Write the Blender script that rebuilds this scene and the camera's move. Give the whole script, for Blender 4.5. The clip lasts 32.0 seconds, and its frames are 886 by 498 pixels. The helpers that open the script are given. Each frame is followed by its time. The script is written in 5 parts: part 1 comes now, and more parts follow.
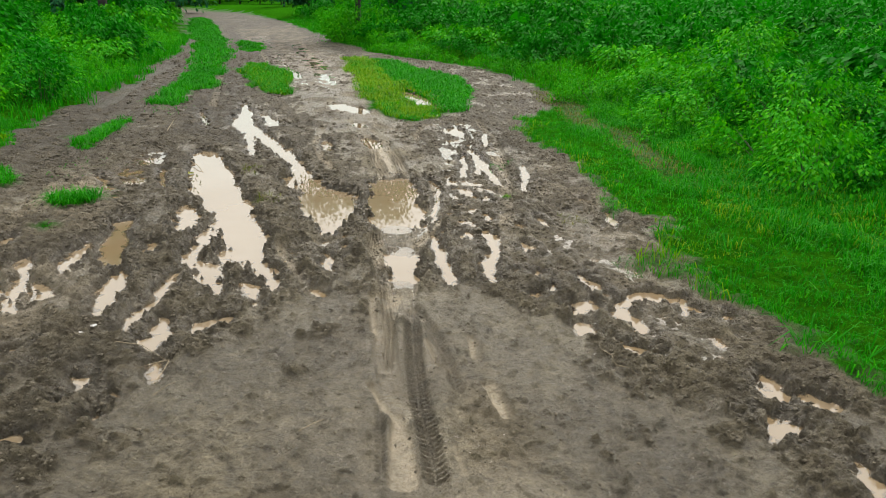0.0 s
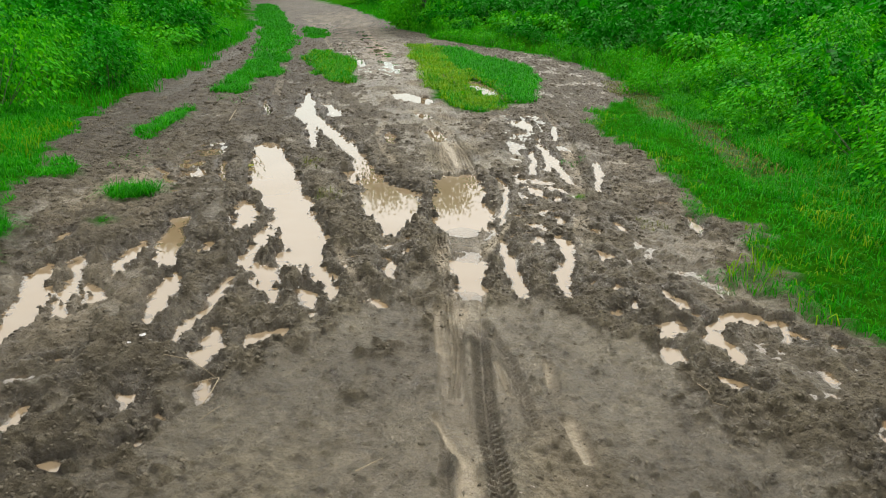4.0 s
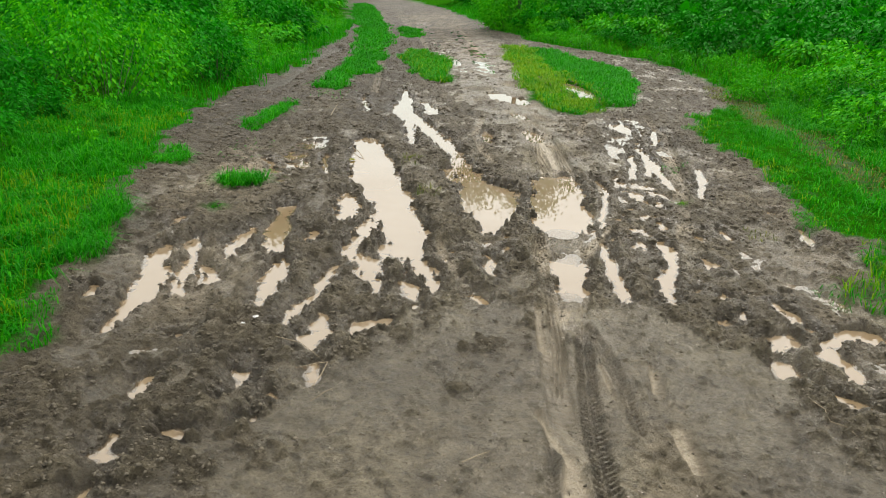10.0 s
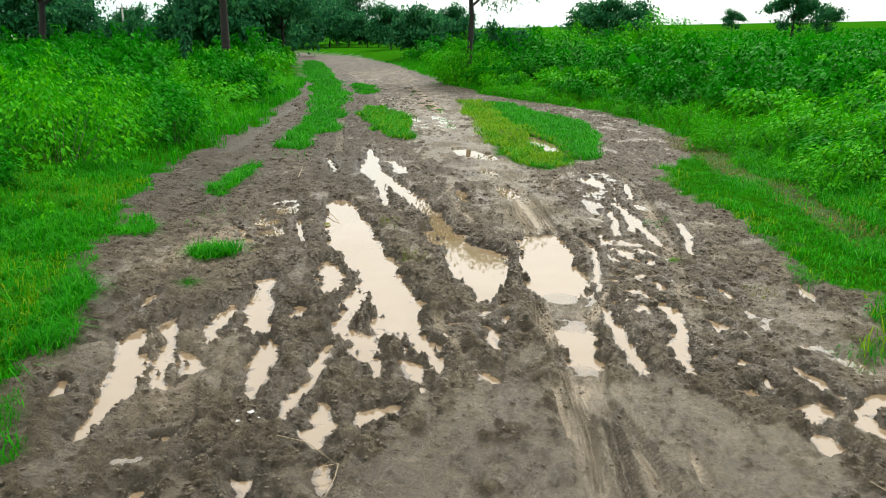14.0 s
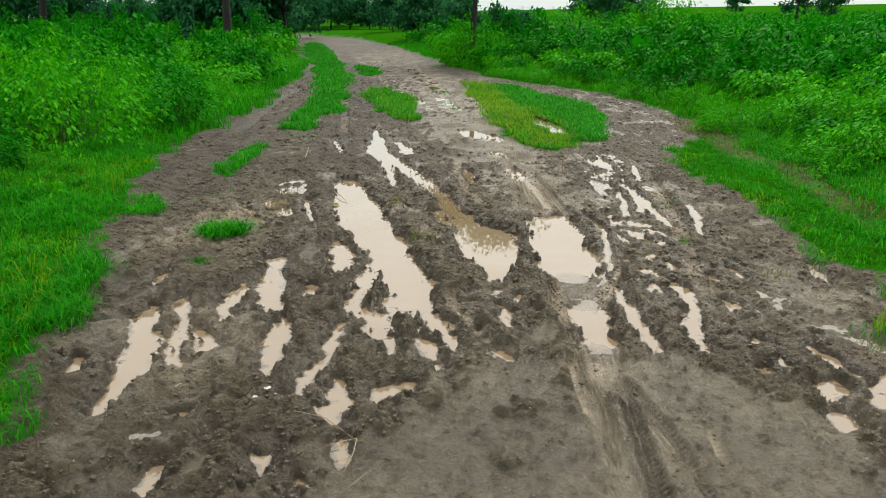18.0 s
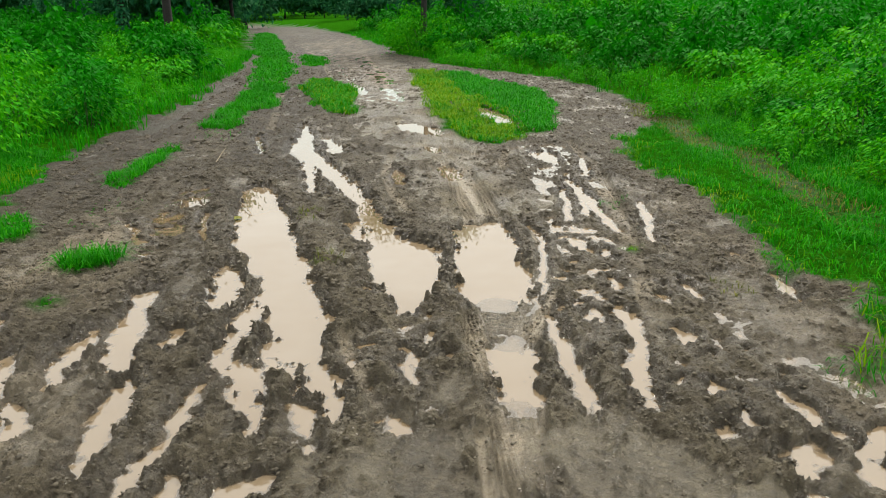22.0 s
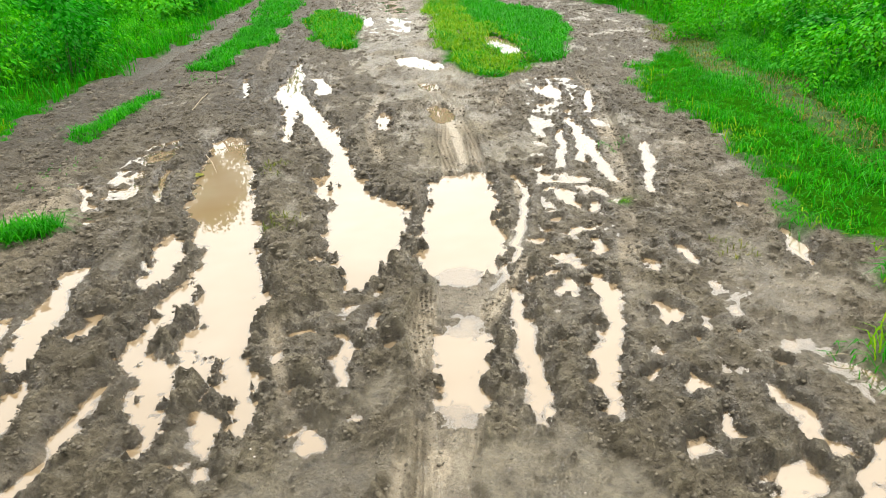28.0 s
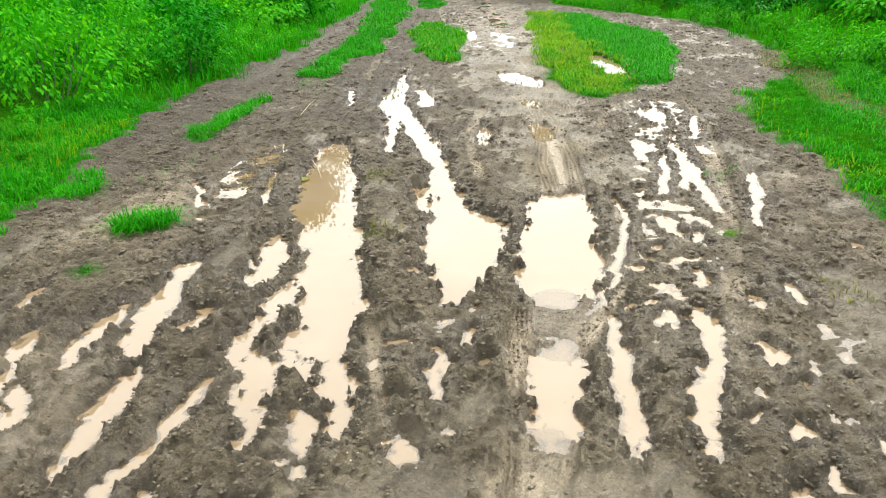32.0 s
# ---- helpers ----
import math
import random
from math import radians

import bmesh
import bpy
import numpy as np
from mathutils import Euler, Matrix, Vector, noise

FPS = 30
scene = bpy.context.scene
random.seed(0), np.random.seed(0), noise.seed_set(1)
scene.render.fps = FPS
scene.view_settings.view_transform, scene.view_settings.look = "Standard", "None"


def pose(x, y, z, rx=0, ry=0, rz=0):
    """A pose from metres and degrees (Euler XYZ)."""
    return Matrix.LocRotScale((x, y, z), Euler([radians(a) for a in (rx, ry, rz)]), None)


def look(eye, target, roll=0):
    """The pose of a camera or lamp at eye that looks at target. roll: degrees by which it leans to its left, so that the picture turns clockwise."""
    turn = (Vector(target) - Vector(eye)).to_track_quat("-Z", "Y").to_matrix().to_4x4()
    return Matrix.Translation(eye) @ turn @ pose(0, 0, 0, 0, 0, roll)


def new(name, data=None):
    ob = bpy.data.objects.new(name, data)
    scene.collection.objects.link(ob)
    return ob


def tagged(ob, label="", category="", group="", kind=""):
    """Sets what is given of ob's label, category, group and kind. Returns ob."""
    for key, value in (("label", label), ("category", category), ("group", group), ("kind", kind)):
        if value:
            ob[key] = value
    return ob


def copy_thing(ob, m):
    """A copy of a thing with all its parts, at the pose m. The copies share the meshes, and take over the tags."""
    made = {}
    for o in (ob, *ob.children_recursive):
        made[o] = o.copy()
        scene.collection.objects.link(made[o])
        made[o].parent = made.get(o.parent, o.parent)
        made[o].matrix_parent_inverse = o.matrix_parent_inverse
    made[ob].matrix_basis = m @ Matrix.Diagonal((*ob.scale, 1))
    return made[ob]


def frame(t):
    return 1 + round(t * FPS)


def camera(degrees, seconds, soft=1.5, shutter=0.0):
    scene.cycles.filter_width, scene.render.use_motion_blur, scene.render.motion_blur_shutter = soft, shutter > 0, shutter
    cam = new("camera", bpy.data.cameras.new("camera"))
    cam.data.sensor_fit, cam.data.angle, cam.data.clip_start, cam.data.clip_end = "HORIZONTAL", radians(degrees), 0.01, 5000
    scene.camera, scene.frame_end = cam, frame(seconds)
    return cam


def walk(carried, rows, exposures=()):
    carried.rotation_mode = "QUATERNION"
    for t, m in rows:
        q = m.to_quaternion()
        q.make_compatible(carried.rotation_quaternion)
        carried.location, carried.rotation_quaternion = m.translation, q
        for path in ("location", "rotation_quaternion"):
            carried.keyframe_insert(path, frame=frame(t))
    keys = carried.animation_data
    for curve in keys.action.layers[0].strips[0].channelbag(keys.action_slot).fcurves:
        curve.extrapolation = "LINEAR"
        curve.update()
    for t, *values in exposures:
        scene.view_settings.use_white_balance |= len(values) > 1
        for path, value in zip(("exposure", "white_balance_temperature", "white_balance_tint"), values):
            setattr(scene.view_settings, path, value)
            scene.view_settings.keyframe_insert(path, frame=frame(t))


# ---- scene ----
cam = camera(61.9, 32.0, soft=0.9)

PATH = [
    (0, (0.267, -0.627, 1.549), (0.45, 1.261, 0.916), 1.3),
    (0.5, (0.219, -0.563, 1.555), (0.306, 1.357, 1.002), 1.7),
    (1, (0.228, -0.508, 1.556), (0.146, 1.409, 0.993), 1.6),
    (1.5, (0.24, -0.468, 1.554), (0.15, 1.444, 0.975), 1.7),
    (2, (0.23, -0.421, 1.545), (0.117, 1.478, 0.927), 1.2),
    (2.5, (0.206, -0.333, 1.526), (0.105, 1.537, 0.823), 1.3),
    (3, (0.166, -0.276, 1.523), (0.145, 1.591, 0.807), 3.0),
    (3.5, (0.173, -0.267, 1.539), (0.217, 1.606, 0.841), 1.7),
    (5.5, (0.436, -0.293, 1.558), (0.28, 1.608, 0.957), -3.6),
    (6, (0.413, -0.281, 1.541), (0.14, 1.603, 0.927), -3.7),
    (6.5, (0.35, -0.271, 1.526), (-0.072, 1.576, 0.886), -2.3),
    (7, (0.331, -0.279, 1.535), (-0.151, 1.565, 0.928), -2.0),
    (7.5, (0.322, -0.302, 1.533), (0.085, 1.595, 0.944), 0.1),
    (8, (0.292, -0.318, 1.533), (0.11, 1.582, 0.935), 0.3),
    (8.5, (0.228, -0.328, 1.517), (0.054, 1.549, 0.849), 1.1),
    (9, (0.149, -0.321, 1.518), (-0.012, 1.527, 0.771), -0.1),
    (9.5, (0.107, -0.316, 1.531), (-0.066, 1.553, 0.842), 2.2),
    (10, (0.105, -0.303, 1.535), (-0.085, 1.571, 0.864), 1.8),
    (10.5, (0.113, -0.29, 1.539), (-0.053, 1.585, 0.864), 2.2),
    (11, (0.1, -0.278, 1.538), (-0.022, 1.606, 0.879), 1.3),
    (11.5, (0.09, -0.257, 1.513), (-0.063, 1.603, 0.796), 0.8),
    (12, (0.066, -0.142, 1.503), (-0.1, 1.721, 0.794), -1.9),
    (12.5, (-0.011, -0.028, 1.479), (-0.08, 1.827, 0.735), -1.4),
    (13, (-0.075, 0.065, 1.508), (-0.219, 1.893, 0.708), -2.9),
    (13.5, (-0.1, 0.02, 1.551), (-0.29, 1.904, 0.908), -0.9),
    (14, (-0.173, -0.045, 1.562), (-0.243, 1.88, 1.024), 0.8),
    (14.5, (-0.21, -0.063, 1.554), (-0.303, 1.852, 0.987), 0.6),
    (15, (-0.208, -0.079, 1.552), (-0.322, 1.832, 0.975), 0.2),
    (15.5, (-0.194, -0.07, 1.553), (-0.234, 1.846, 0.98), 0.7),
    (17.5, (-0.203, -0.043, 1.538), (-0.265, 1.869, 0.955), 0.5),
    (18, (-0.238, -0.048, 1.53), (-0.31, 1.864, 0.95), 0.9),
    (18.5, (-0.292, -0.061, 1.529), (-0.334, 1.853, 0.953), 1.3),
    (19, (-0.304, -0.074, 1.536), (-0.299, 1.851, 0.995), 2.3),
    (19.5, (-0.291, -0.012, 1.537), (-0.389, 1.915, 1.013), -0.4),
    (20, (-0.137, 0.159, 1.533), (-0.224, 2.084, 0.998), -2.1),
    (20.5, (-0.056, 0.269, 1.494), (-0.04, 2.149, 0.81), -0.6),
    (21, (-0.038, 0.445, 1.47), (0.223, 2.289, 0.74), 3.5),
    (21.5, (-0.012, 0.665, 1.491), (0.255, 2.525, 0.805), 2.5),
    (22, (0.102, 0.782, 1.496), (0.117, 2.686, 0.884), -0.5),
    (22.5, (0.292, 0.888, 1.484), (0.241, 2.774, 0.821), -0.7),
    (23, (0.361, 0.95, 1.468), (0.387, 2.796, 0.699), -1.5),
    (23.5, (0.364, 1.133, 1.464), (0.515, 2.974, 0.696), 3.4),
    (24, (0.388, 1.271, 1.463), (0.463, 3.103, 0.665), 0.9),
    (24.5, (0.462, 1.317, 1.489), (0.365, 3.147, 0.687), -0.9),
    (25, (0.532, 1.312, 1.49), (0.368, 3.163, 0.751), -1.9),
    (25.5, (0.541, 1.305, 1.49), (0.398, 3.158, 0.752), -2.2),
    (26, (0.525, 1.309, 1.486), (0.428, 3.161, 0.736), -1.7),
    (26.5, (0.501, 1.308, 1.485), (0.425, 3.152, 0.714), -1.3),
    (28.5, (0.506, 1.319, 1.489), (0.414, 3.148, 0.685), -3.6),
    (29, (0.493, 1.325, 1.484), (0.362, 3.108, 0.589), -2.0),
    (29.5, (0.488, 1.338, 1.51), (0.215, 3.116, 0.635), -2.6),
    (30, (0.456, 1.335, 1.511), (0.151, 3.106, 0.633), -1.5),
    (30.5, (0.446, 1.329, 1.516), (0.12, 3.116, 0.68), -1.6),
    (31, (0.421, 1.317, 1.516), (0.103, 3.122, 0.718), -1.5),
    (31.5, (0.423, 1.308, 1.517), (0.095, 3.121, 0.739), -1.6),
    (32, (0.433, 1.293, 1.526), (0.121, 3.121, 0.777), -1.7),
]
walk(cam, [(t, look(eye, target, roll)) for t, eye, target, roll in PATH],
     exposures=[(0, -0.33), (1, -0.3), (2, -0.41), (3, -0.29), (6, -0.31), (8, -0.33), (9, -0.15), (10, -0.25), (11, -0.3), (12, 0.06), (13, 0.2),
                (14, -0.12), (15, -0.33), (18, -0.42), (19, -0.48), (20, -0.42), (21, -0.36), (22, -0.34), (23, -0.1), (24, 0.28), (26, 0.25), (29, 0.38), (32, 0.38)])

# ---------------------------------------------------------------- light
SUN_ELEVATION, SUN_AZIMUTH = radians(50), radians(20)
world = bpy.data.worlds.new("overcast_sky")
scene.world = world
world.use_nodes = True
wn, wl = world.node_tree.nodes, world.node_tree.links
wn.clear()
sky = wn.new("ShaderNodeTexSky")
sky.sky_type, sky.sun_disc = 'NISHITA', False
sky.sun_elevation, sky.sun_rotation = SUN_ELEVATION, SUN_AZIMUTH
sky.dust_density, sky.air_density = 3.0, 1.2
sky_bg = wn.new("ShaderNodeBackground")
sky_bg.inputs["Strength"].default_value = 0.05
wl.new(sky.outputs[0], sky_bg.inputs["Color"])
# cloud layer: an overcast dome, three times brighter at the zenith than at the horizon
co = wn.new("ShaderNodeTexCoord")
sep = wn.new("ShaderNodeSeparateXYZ")
wl.new(co.outputs["Generated"], sep.inputs[0])
ramp = wn.new("ShaderNodeMapRange")
ramp.inputs["From Min"].default_value, ramp.inputs["From Max"].default_value = 0.02, 0.30
ramp.inputs["To Min"].default_value, ramp.inputs["To Max"].default_value = 0.98, 1.9
wl.new(sep.outputs["Z"], ramp.inputs["Value"])
tone = wn.new("ShaderNodeValToRGB")
tone.color_ramp.elements[0].position, tone.color_ramp.elements[0].color = 0.0, (0.80, 0.97, 1.0, 1)
tone.color_ramp.elements[1].position, tone.color_ramp.elements[1].color = 0.25, (1.0, 0.955, 0.875, 1)
wl.new(sep.outputs["Z"], tone.inputs[0])
cloud_bg = wn.new("ShaderNodeBackground")
wl.new(tone.outputs[0], cloud_bg.inputs["Color"])
wl.new(ramp.outputs[0], cloud_bg.inputs["Strength"])
both = wn.new("ShaderNodeAddShader")
wout = wn.new("ShaderNodeOutputWorld")
wl.new(sky_bg.outputs[0], both.inputs[0])
wl.new(cloud_bg.outputs[0], both.inputs[1])
wl.new(both.outputs[0], wout.inputs["Surface"])

sun_data = bpy.data.lights.new("sun", 'SUN')
sun_data.energy, sun_data.angle, sun_data.color = 3.1, radians(11), (1.0, 0.95, 0.87)
sun = new("sun", sun_data)
sun.matrix_world = look((math.sin(SUN_AZIMUTH) * 20, math.cos(SUN_AZIMUTH) * 20, math.tan(SUN_ELEVATION) * 20), (0, 0, 0))


# ---------------------------------------------------------------- materials
def shader(name):
    m = bpy.data.materials.new(name)
    m.use_nodes = True
    n, l = m.node_tree.nodes, m.node_tree.links
    return m, n, l, n["Principled BSDF"]


def noise_node(n, l, scale, detail=4.0, rough=0.6, coord=None):
    tx = n.new("ShaderNodeTexNoise")
    tx.inputs["Scale"].default_value, tx.inputs["Detail"].default_value, tx.inputs["Roughness"].default_value = scale, detail, rough
    if coord is None:
        tc = n.new("ShaderNodeTexCoord")
        coord = tc.outputs["Object"]
    l.new(coord, tx.inputs["Vector"])
    return tx


def ramp_node(n, l, fac, stops):
    r = n.new("ShaderNodeValToRGB")
    el = r.color_ramp.elements
    while len(el) < len(stops):
        el.new(0.5)
    for e, (p, c) in zip(el, stops):
        e.position, e.color = p, (*c, 1)
    l.new(fac, r.inputs[0])
    return r


def mix_col(n, l, fac, a, b, mode='MIX'):
    m = n.new("ShaderNodeMix")
    m.data_type, m.blend_type = 'RGBA', mode
    if isinstance(fac, float):
        m.inputs["Factor"].default_value = fac
    else:
        l.new(fac, m.inputs["Factor"])
    for key, v in (("A", a), ("B", b)):
        sock = [s for s in m.inputs if s.name == key and s.type == 'RGBA'][0]
        if isinstance(v, tuple):
            sock.default_value = (*v, 1)
        else:
            l.new(v, sock)
    return [s for s in m.outputs if s.type == 'RGBA'][0]


def attr_node(n, name):
    a = n.new("ShaderNodeAttribute")
    a.attribute_name = name
    return a.outputs["Fac"]


def bump_node(n, l, height, strength, distance, normal=None):
    b = n.new("ShaderNodeBump")
    b.inputs["Strength"].default_value, b.inputs["Distance"].default_value = strength, distance
    l.new(height, b.inputs["Height"])
    if normal is not None:
        l.new(normal, b.inputs["Normal"])
    return b.outputs[0]


def make_mud():
    m, n, l, p = shader("wet_mud")
    big = noise_node(n, l, 0.9, 3)
    mid = noise_node(n, l, 9, 6, 0.7)
    crumb = noise_node(n, l, 26, 8, 0.75)
    fine = noise_node(n, l, 85, 6, 0.75)
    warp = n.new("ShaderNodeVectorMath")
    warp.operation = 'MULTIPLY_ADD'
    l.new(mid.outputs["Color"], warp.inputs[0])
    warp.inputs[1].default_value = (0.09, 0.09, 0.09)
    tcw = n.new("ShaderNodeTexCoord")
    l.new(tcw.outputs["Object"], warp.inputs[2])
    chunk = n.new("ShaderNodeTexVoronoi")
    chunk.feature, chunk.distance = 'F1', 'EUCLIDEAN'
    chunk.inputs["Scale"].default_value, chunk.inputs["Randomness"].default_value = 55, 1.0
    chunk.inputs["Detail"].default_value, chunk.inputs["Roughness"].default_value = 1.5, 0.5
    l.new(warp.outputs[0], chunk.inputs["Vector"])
    base = ramp_node(n, l, big.outputs["Fac"], [(0.3, (0.200, 0.180, 0.118)), (0.7, (0.278, 0.252, 0.170))]).outputs[0]
    tone = ramp_node(n, l, attr_node(n, "tone"), [(0.14, (0.022, 0.016, 0.011)), (0.42, (0.134, 0.115, 0.074)), (0.60, (0.316, 0.284, 0.190)), (0.90, (0.50, 0.462, 0.335))]).outputs[0]
    col = mix_col(n, l, 0.75, base, tone)
    # Relief shade put into the colour: pits and seams darker, on the bump's noises.
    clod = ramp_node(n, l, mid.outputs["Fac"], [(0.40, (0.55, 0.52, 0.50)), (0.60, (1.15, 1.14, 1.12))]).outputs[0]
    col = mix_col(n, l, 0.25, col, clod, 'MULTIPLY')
    pit_shade = ramp_node(n, l, crumb.outputs["Fac"], [(0.36, (0.30, 0.28, 0.27)), (0.47, (0.92, 0.91, 0.90)), (0.64, (1.25, 1.24, 1.22))]).outputs[0]
    col = mix_col(n, l, 0.75, col, pit_shade, 'MULTIPLY')
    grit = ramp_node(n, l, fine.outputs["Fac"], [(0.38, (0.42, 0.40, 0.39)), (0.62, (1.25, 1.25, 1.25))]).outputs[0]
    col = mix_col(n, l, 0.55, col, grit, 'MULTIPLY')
    seam_shade = ramp_node(n, l, chunk.outputs["Distance"], [(0.28, (1.16, 1.15, 1.14)), (0.66, (0.42, 0.40, 0.39))]).outputs[0]
    col = mix_col(n, l, 0.45, col, seam_shade, 'MULTIPLY')
    col = mix_col(n, l, attr_node(n, "silt"), col, mix_col(n, l, 0.5, (0.46, 0.395, 0.285), pit_shade, 'MULTIPLY'))
    litter = ramp_node(n, l, mid.outputs["Fac"], [(0.3, (0.008, 0.07, 0.002)), (0.7, (0.03, 0.16, 0.004))]).outputs[0]
    col = mix_col(n, l, attr_node(n, "turf"), col, litter)
    dull = n.new("ShaderNodeMapRange")
    dull.inputs["To Min"].default_value, dull.inputs["To Max"].default_value = 1.0, 0.0
    l.new(attr_node(n, "turf"), dull.inputs["Value"])
    sheen = n.new("ShaderNodeMapRange")
    sheen.inputs["To Min"].default_value, sheen.inputs["To Max"].default_value = 0.25, 0.7
    l.new(attr_node(n, "wet"), sheen.inputs["Value"])
    both_ = n.new("ShaderNodeMath")
    both_.operation = 'MULTIPLY'
    l.new(dull.outputs[0], both_.inputs[0])
    l.new(sheen.outputs[0], both_.inputs[1])
    l.new(both_.outputs[0], p.inputs["Specular IOR Level"])
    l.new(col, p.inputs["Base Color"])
    rough = n.new("ShaderNodeMapRange")
    rough.inputs["From Min"].default_value, rough.inputs["From Max"].default_value = 0.3, 0.7
    rough.inputs["To Min"].default_value, rough.inputs["To Max"].default_value = 0.50, 0.75
    l.new(mid.outputs["Fac"], rough.inputs["Value"])
    wet = n.new("ShaderNodeMix")
    l.new(attr_node(n, "wet"), wet.inputs["Factor"])
    l.new(rough.outputs[0], wet.inputs["A"])
    wet.inputs["B"].default_value = 0.20
    l.new(wet.outputs["Result"], p.inputs["Roughness"])
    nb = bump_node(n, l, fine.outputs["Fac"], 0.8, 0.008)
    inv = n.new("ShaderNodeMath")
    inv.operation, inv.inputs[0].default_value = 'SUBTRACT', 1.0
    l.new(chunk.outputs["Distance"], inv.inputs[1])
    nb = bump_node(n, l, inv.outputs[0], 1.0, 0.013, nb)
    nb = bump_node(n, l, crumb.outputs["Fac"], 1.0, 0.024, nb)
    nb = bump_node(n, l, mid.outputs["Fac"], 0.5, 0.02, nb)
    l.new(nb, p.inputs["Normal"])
    return m


def make_water():
    m, n, l, p = shader("muddy_water")
    big = noise_node(n, l, 1.3, 3)
    col = ramp_node(n, l, big.outputs["Fac"], [(0.3, (0.185, 0.132, 0.070)), (0.7, (0.217, 0.172, 0.114))]).outputs[0]
    out = n["Material Output"]
    dif = n.new("ShaderNodeBsdfDiffuse")
    l.new(col, dif.inputs["Color"])
    gl = n.new("ShaderNodeBsdfGlossy")
    gl.inputs["Roughness"].default_value = 0.008
    gl.inputs["Color"].default_value = (0.96, 0.98, 0.97, 1)
    rip = noise_node(n, l, 14, 2)
    nb = bump_node(n, l, rip.outputs["Fac"], 0.02, 0.004)
    l.new(nb, gl.inputs["Normal"])
    fr = n.new("ShaderNodeFresnel")
    fr.inputs["IOR"].default_value = 1.95
    clear = n.new("ShaderNodeBsdfTransparent")
    body = n.new("ShaderNodeMixShader")
    l.new(attr_node(n, "murk"), body.inputs[0])
    l.new(clear.outputs[0], body.inputs[1])
    l.new(dif.outputs[0], body.inputs[2])
    mx = n.new("ShaderNodeMixShader")
    l.new(fr.outputs[0], mx.inputs[0])
    l.new(body.outputs[0], mx.inputs[1])
    l.new(gl.outputs[0], mx.inputs[2])
    l.new(mx.outputs[0], out.inputs["Surface"])
    n.remove(p)
    return m


def make_leaf(name, dark, light, tip, trans=0.3, patch=0.35):
    """Leaf tissue: colour differs from leaf to leaf and in broad patches."""
    m, n, l, p = shader(name)
    geo = n.new("ShaderNodeNewGeometry")
    col = ramp_node(n, l, geo.outputs["Random Per Island"], [(0.0, dark), (0.65, light), (1.0, tip)]).outputs[0]
    tc = n.new("ShaderNodeNewGeometry")
    area = noise_node(n, l, 0.45, 3, 0.6, tc.outputs["Position"])
    tint = ramp_node(n, l, area.outputs["Fac"], [(0.35, (0.62, 0.75, 0.7)), (0.62, (1.25, 1.1, 0.9))]).outputs[0]
    col = mix_col(n, l, patch * 2 if patch < 0.5 else 1.0, col, tint, 'MULTIPLY')
    l.new(col, p.inputs["Base Color"])
    p.inputs["Roughness"].default_value = 0.6
    p.inputs["Specular IOR Level"].default_value = 0.05
    tr = n.new("ShaderNodeBsdfTranslucent")
    l.new(col, tr.inputs["Color"])
    mx = n.new("ShaderNodeMixShader")
    mx.inputs[0].default_value = trans
    out = n["Material Output"]
    l.new(p.outputs[0], mx.inputs[1])
    l.new(tr.outputs[0], mx.inputs[2])
    l.new(mx.outputs[0], out.inputs["Surface"])
    return m


def make_plain(name, a, b, scale, rough, bump=0.3):
    m, n, l, p = shader(name)
    tx = noise_node(n, l, scale, 5)
    col = ramp_node(n, l, tx.outputs["Fac"], [(0.3, a), (0.7, b)]).outputs[0]
    l.new(col, p.inputs["Base Color"])
    p.inputs["Roughness"].default_value = rough
    l.new(bump_node(n, l, tx.outputs["Fac"], bump, 0.02), p.inputs["Normal"])
    return m


MUD, WATER = make_mud(), make_water()
GRASS = make_leaf("grass_blade", (0.006, 0.165, 0.001), (0.015, 0.265, 0.001), (0.045, 0.35, 0.002), 0.4)
GRASS_DRY = make_leaf("yellowing_grass_blade", (0.06, 0.25, 0.002), (0.13, 0.32, 0.003), (0.24, 0.36, 0.01), 0.4)
STRAW_GRASS = make_leaf("dry_flattened_grass", (0.06, 0.09, 0.01), (0.12, 0.15, 0.02), (0.20, 0.20, 0.05), 0.3)
WEED = make_leaf("weed_leaf", (0.003, 0.135, 0.001), (0.006, 0.20, 0.001), (0.014, 0.27, 0.001), 0.35)
WEED_PALE = make_leaf("pale_weed_leaf", (0.014, 0.24, 0.001), (0.036, 0.33, 0.001), (0.09, 0.43, 0.002), 0.35)
TREE_LEAF = make_leaf("tree_leaf", (0.010, 0.08, 0.035), (0.022, 0.15, 0.06), (0.05, 0.22, 0.07), 0.3)
STEM = make_plain("green_stem", (0.03, 0.08, 0.015), (0.06, 0.12, 0.03), 30, 0.7)
BARK = make_plain("dark_bark", (0.006, 0.006, 0.006), (0.018, 0.016, 0.014), 14, 0.9, 0.8)
SOIL = make_plain("soil_crumb", (0.046, 0.038, 0.026), (0.125, 0.107, 0.072), 25, 0.8, 0.5)
FILM = make_plain("white_film", (0.42, 0.42, 0.42), (0.66, 0.66, 0.65), 60, 0.35, 0.2)
TWIG = make_plain("dry_straw", (0.20, 0.16, 0.10), (0.36, 0.30, 0.20), 60, 0.8)
FALLEN = make_plain("yellowing_leaf", (0.16, 0.20, 0.01), (0.30, 0.30, 0.02), 40, 0.5)
PEBBLE = make_plain("pale_grit", (0.22, 0.19, 0.16), (0.55, 0.50, 0.44), 40, 0.8)
CONCRETE = make_plain("pole_concrete", (0.38, 0.38, 0.37), (0.52, 0.52, 0.5), 8, 0.9)


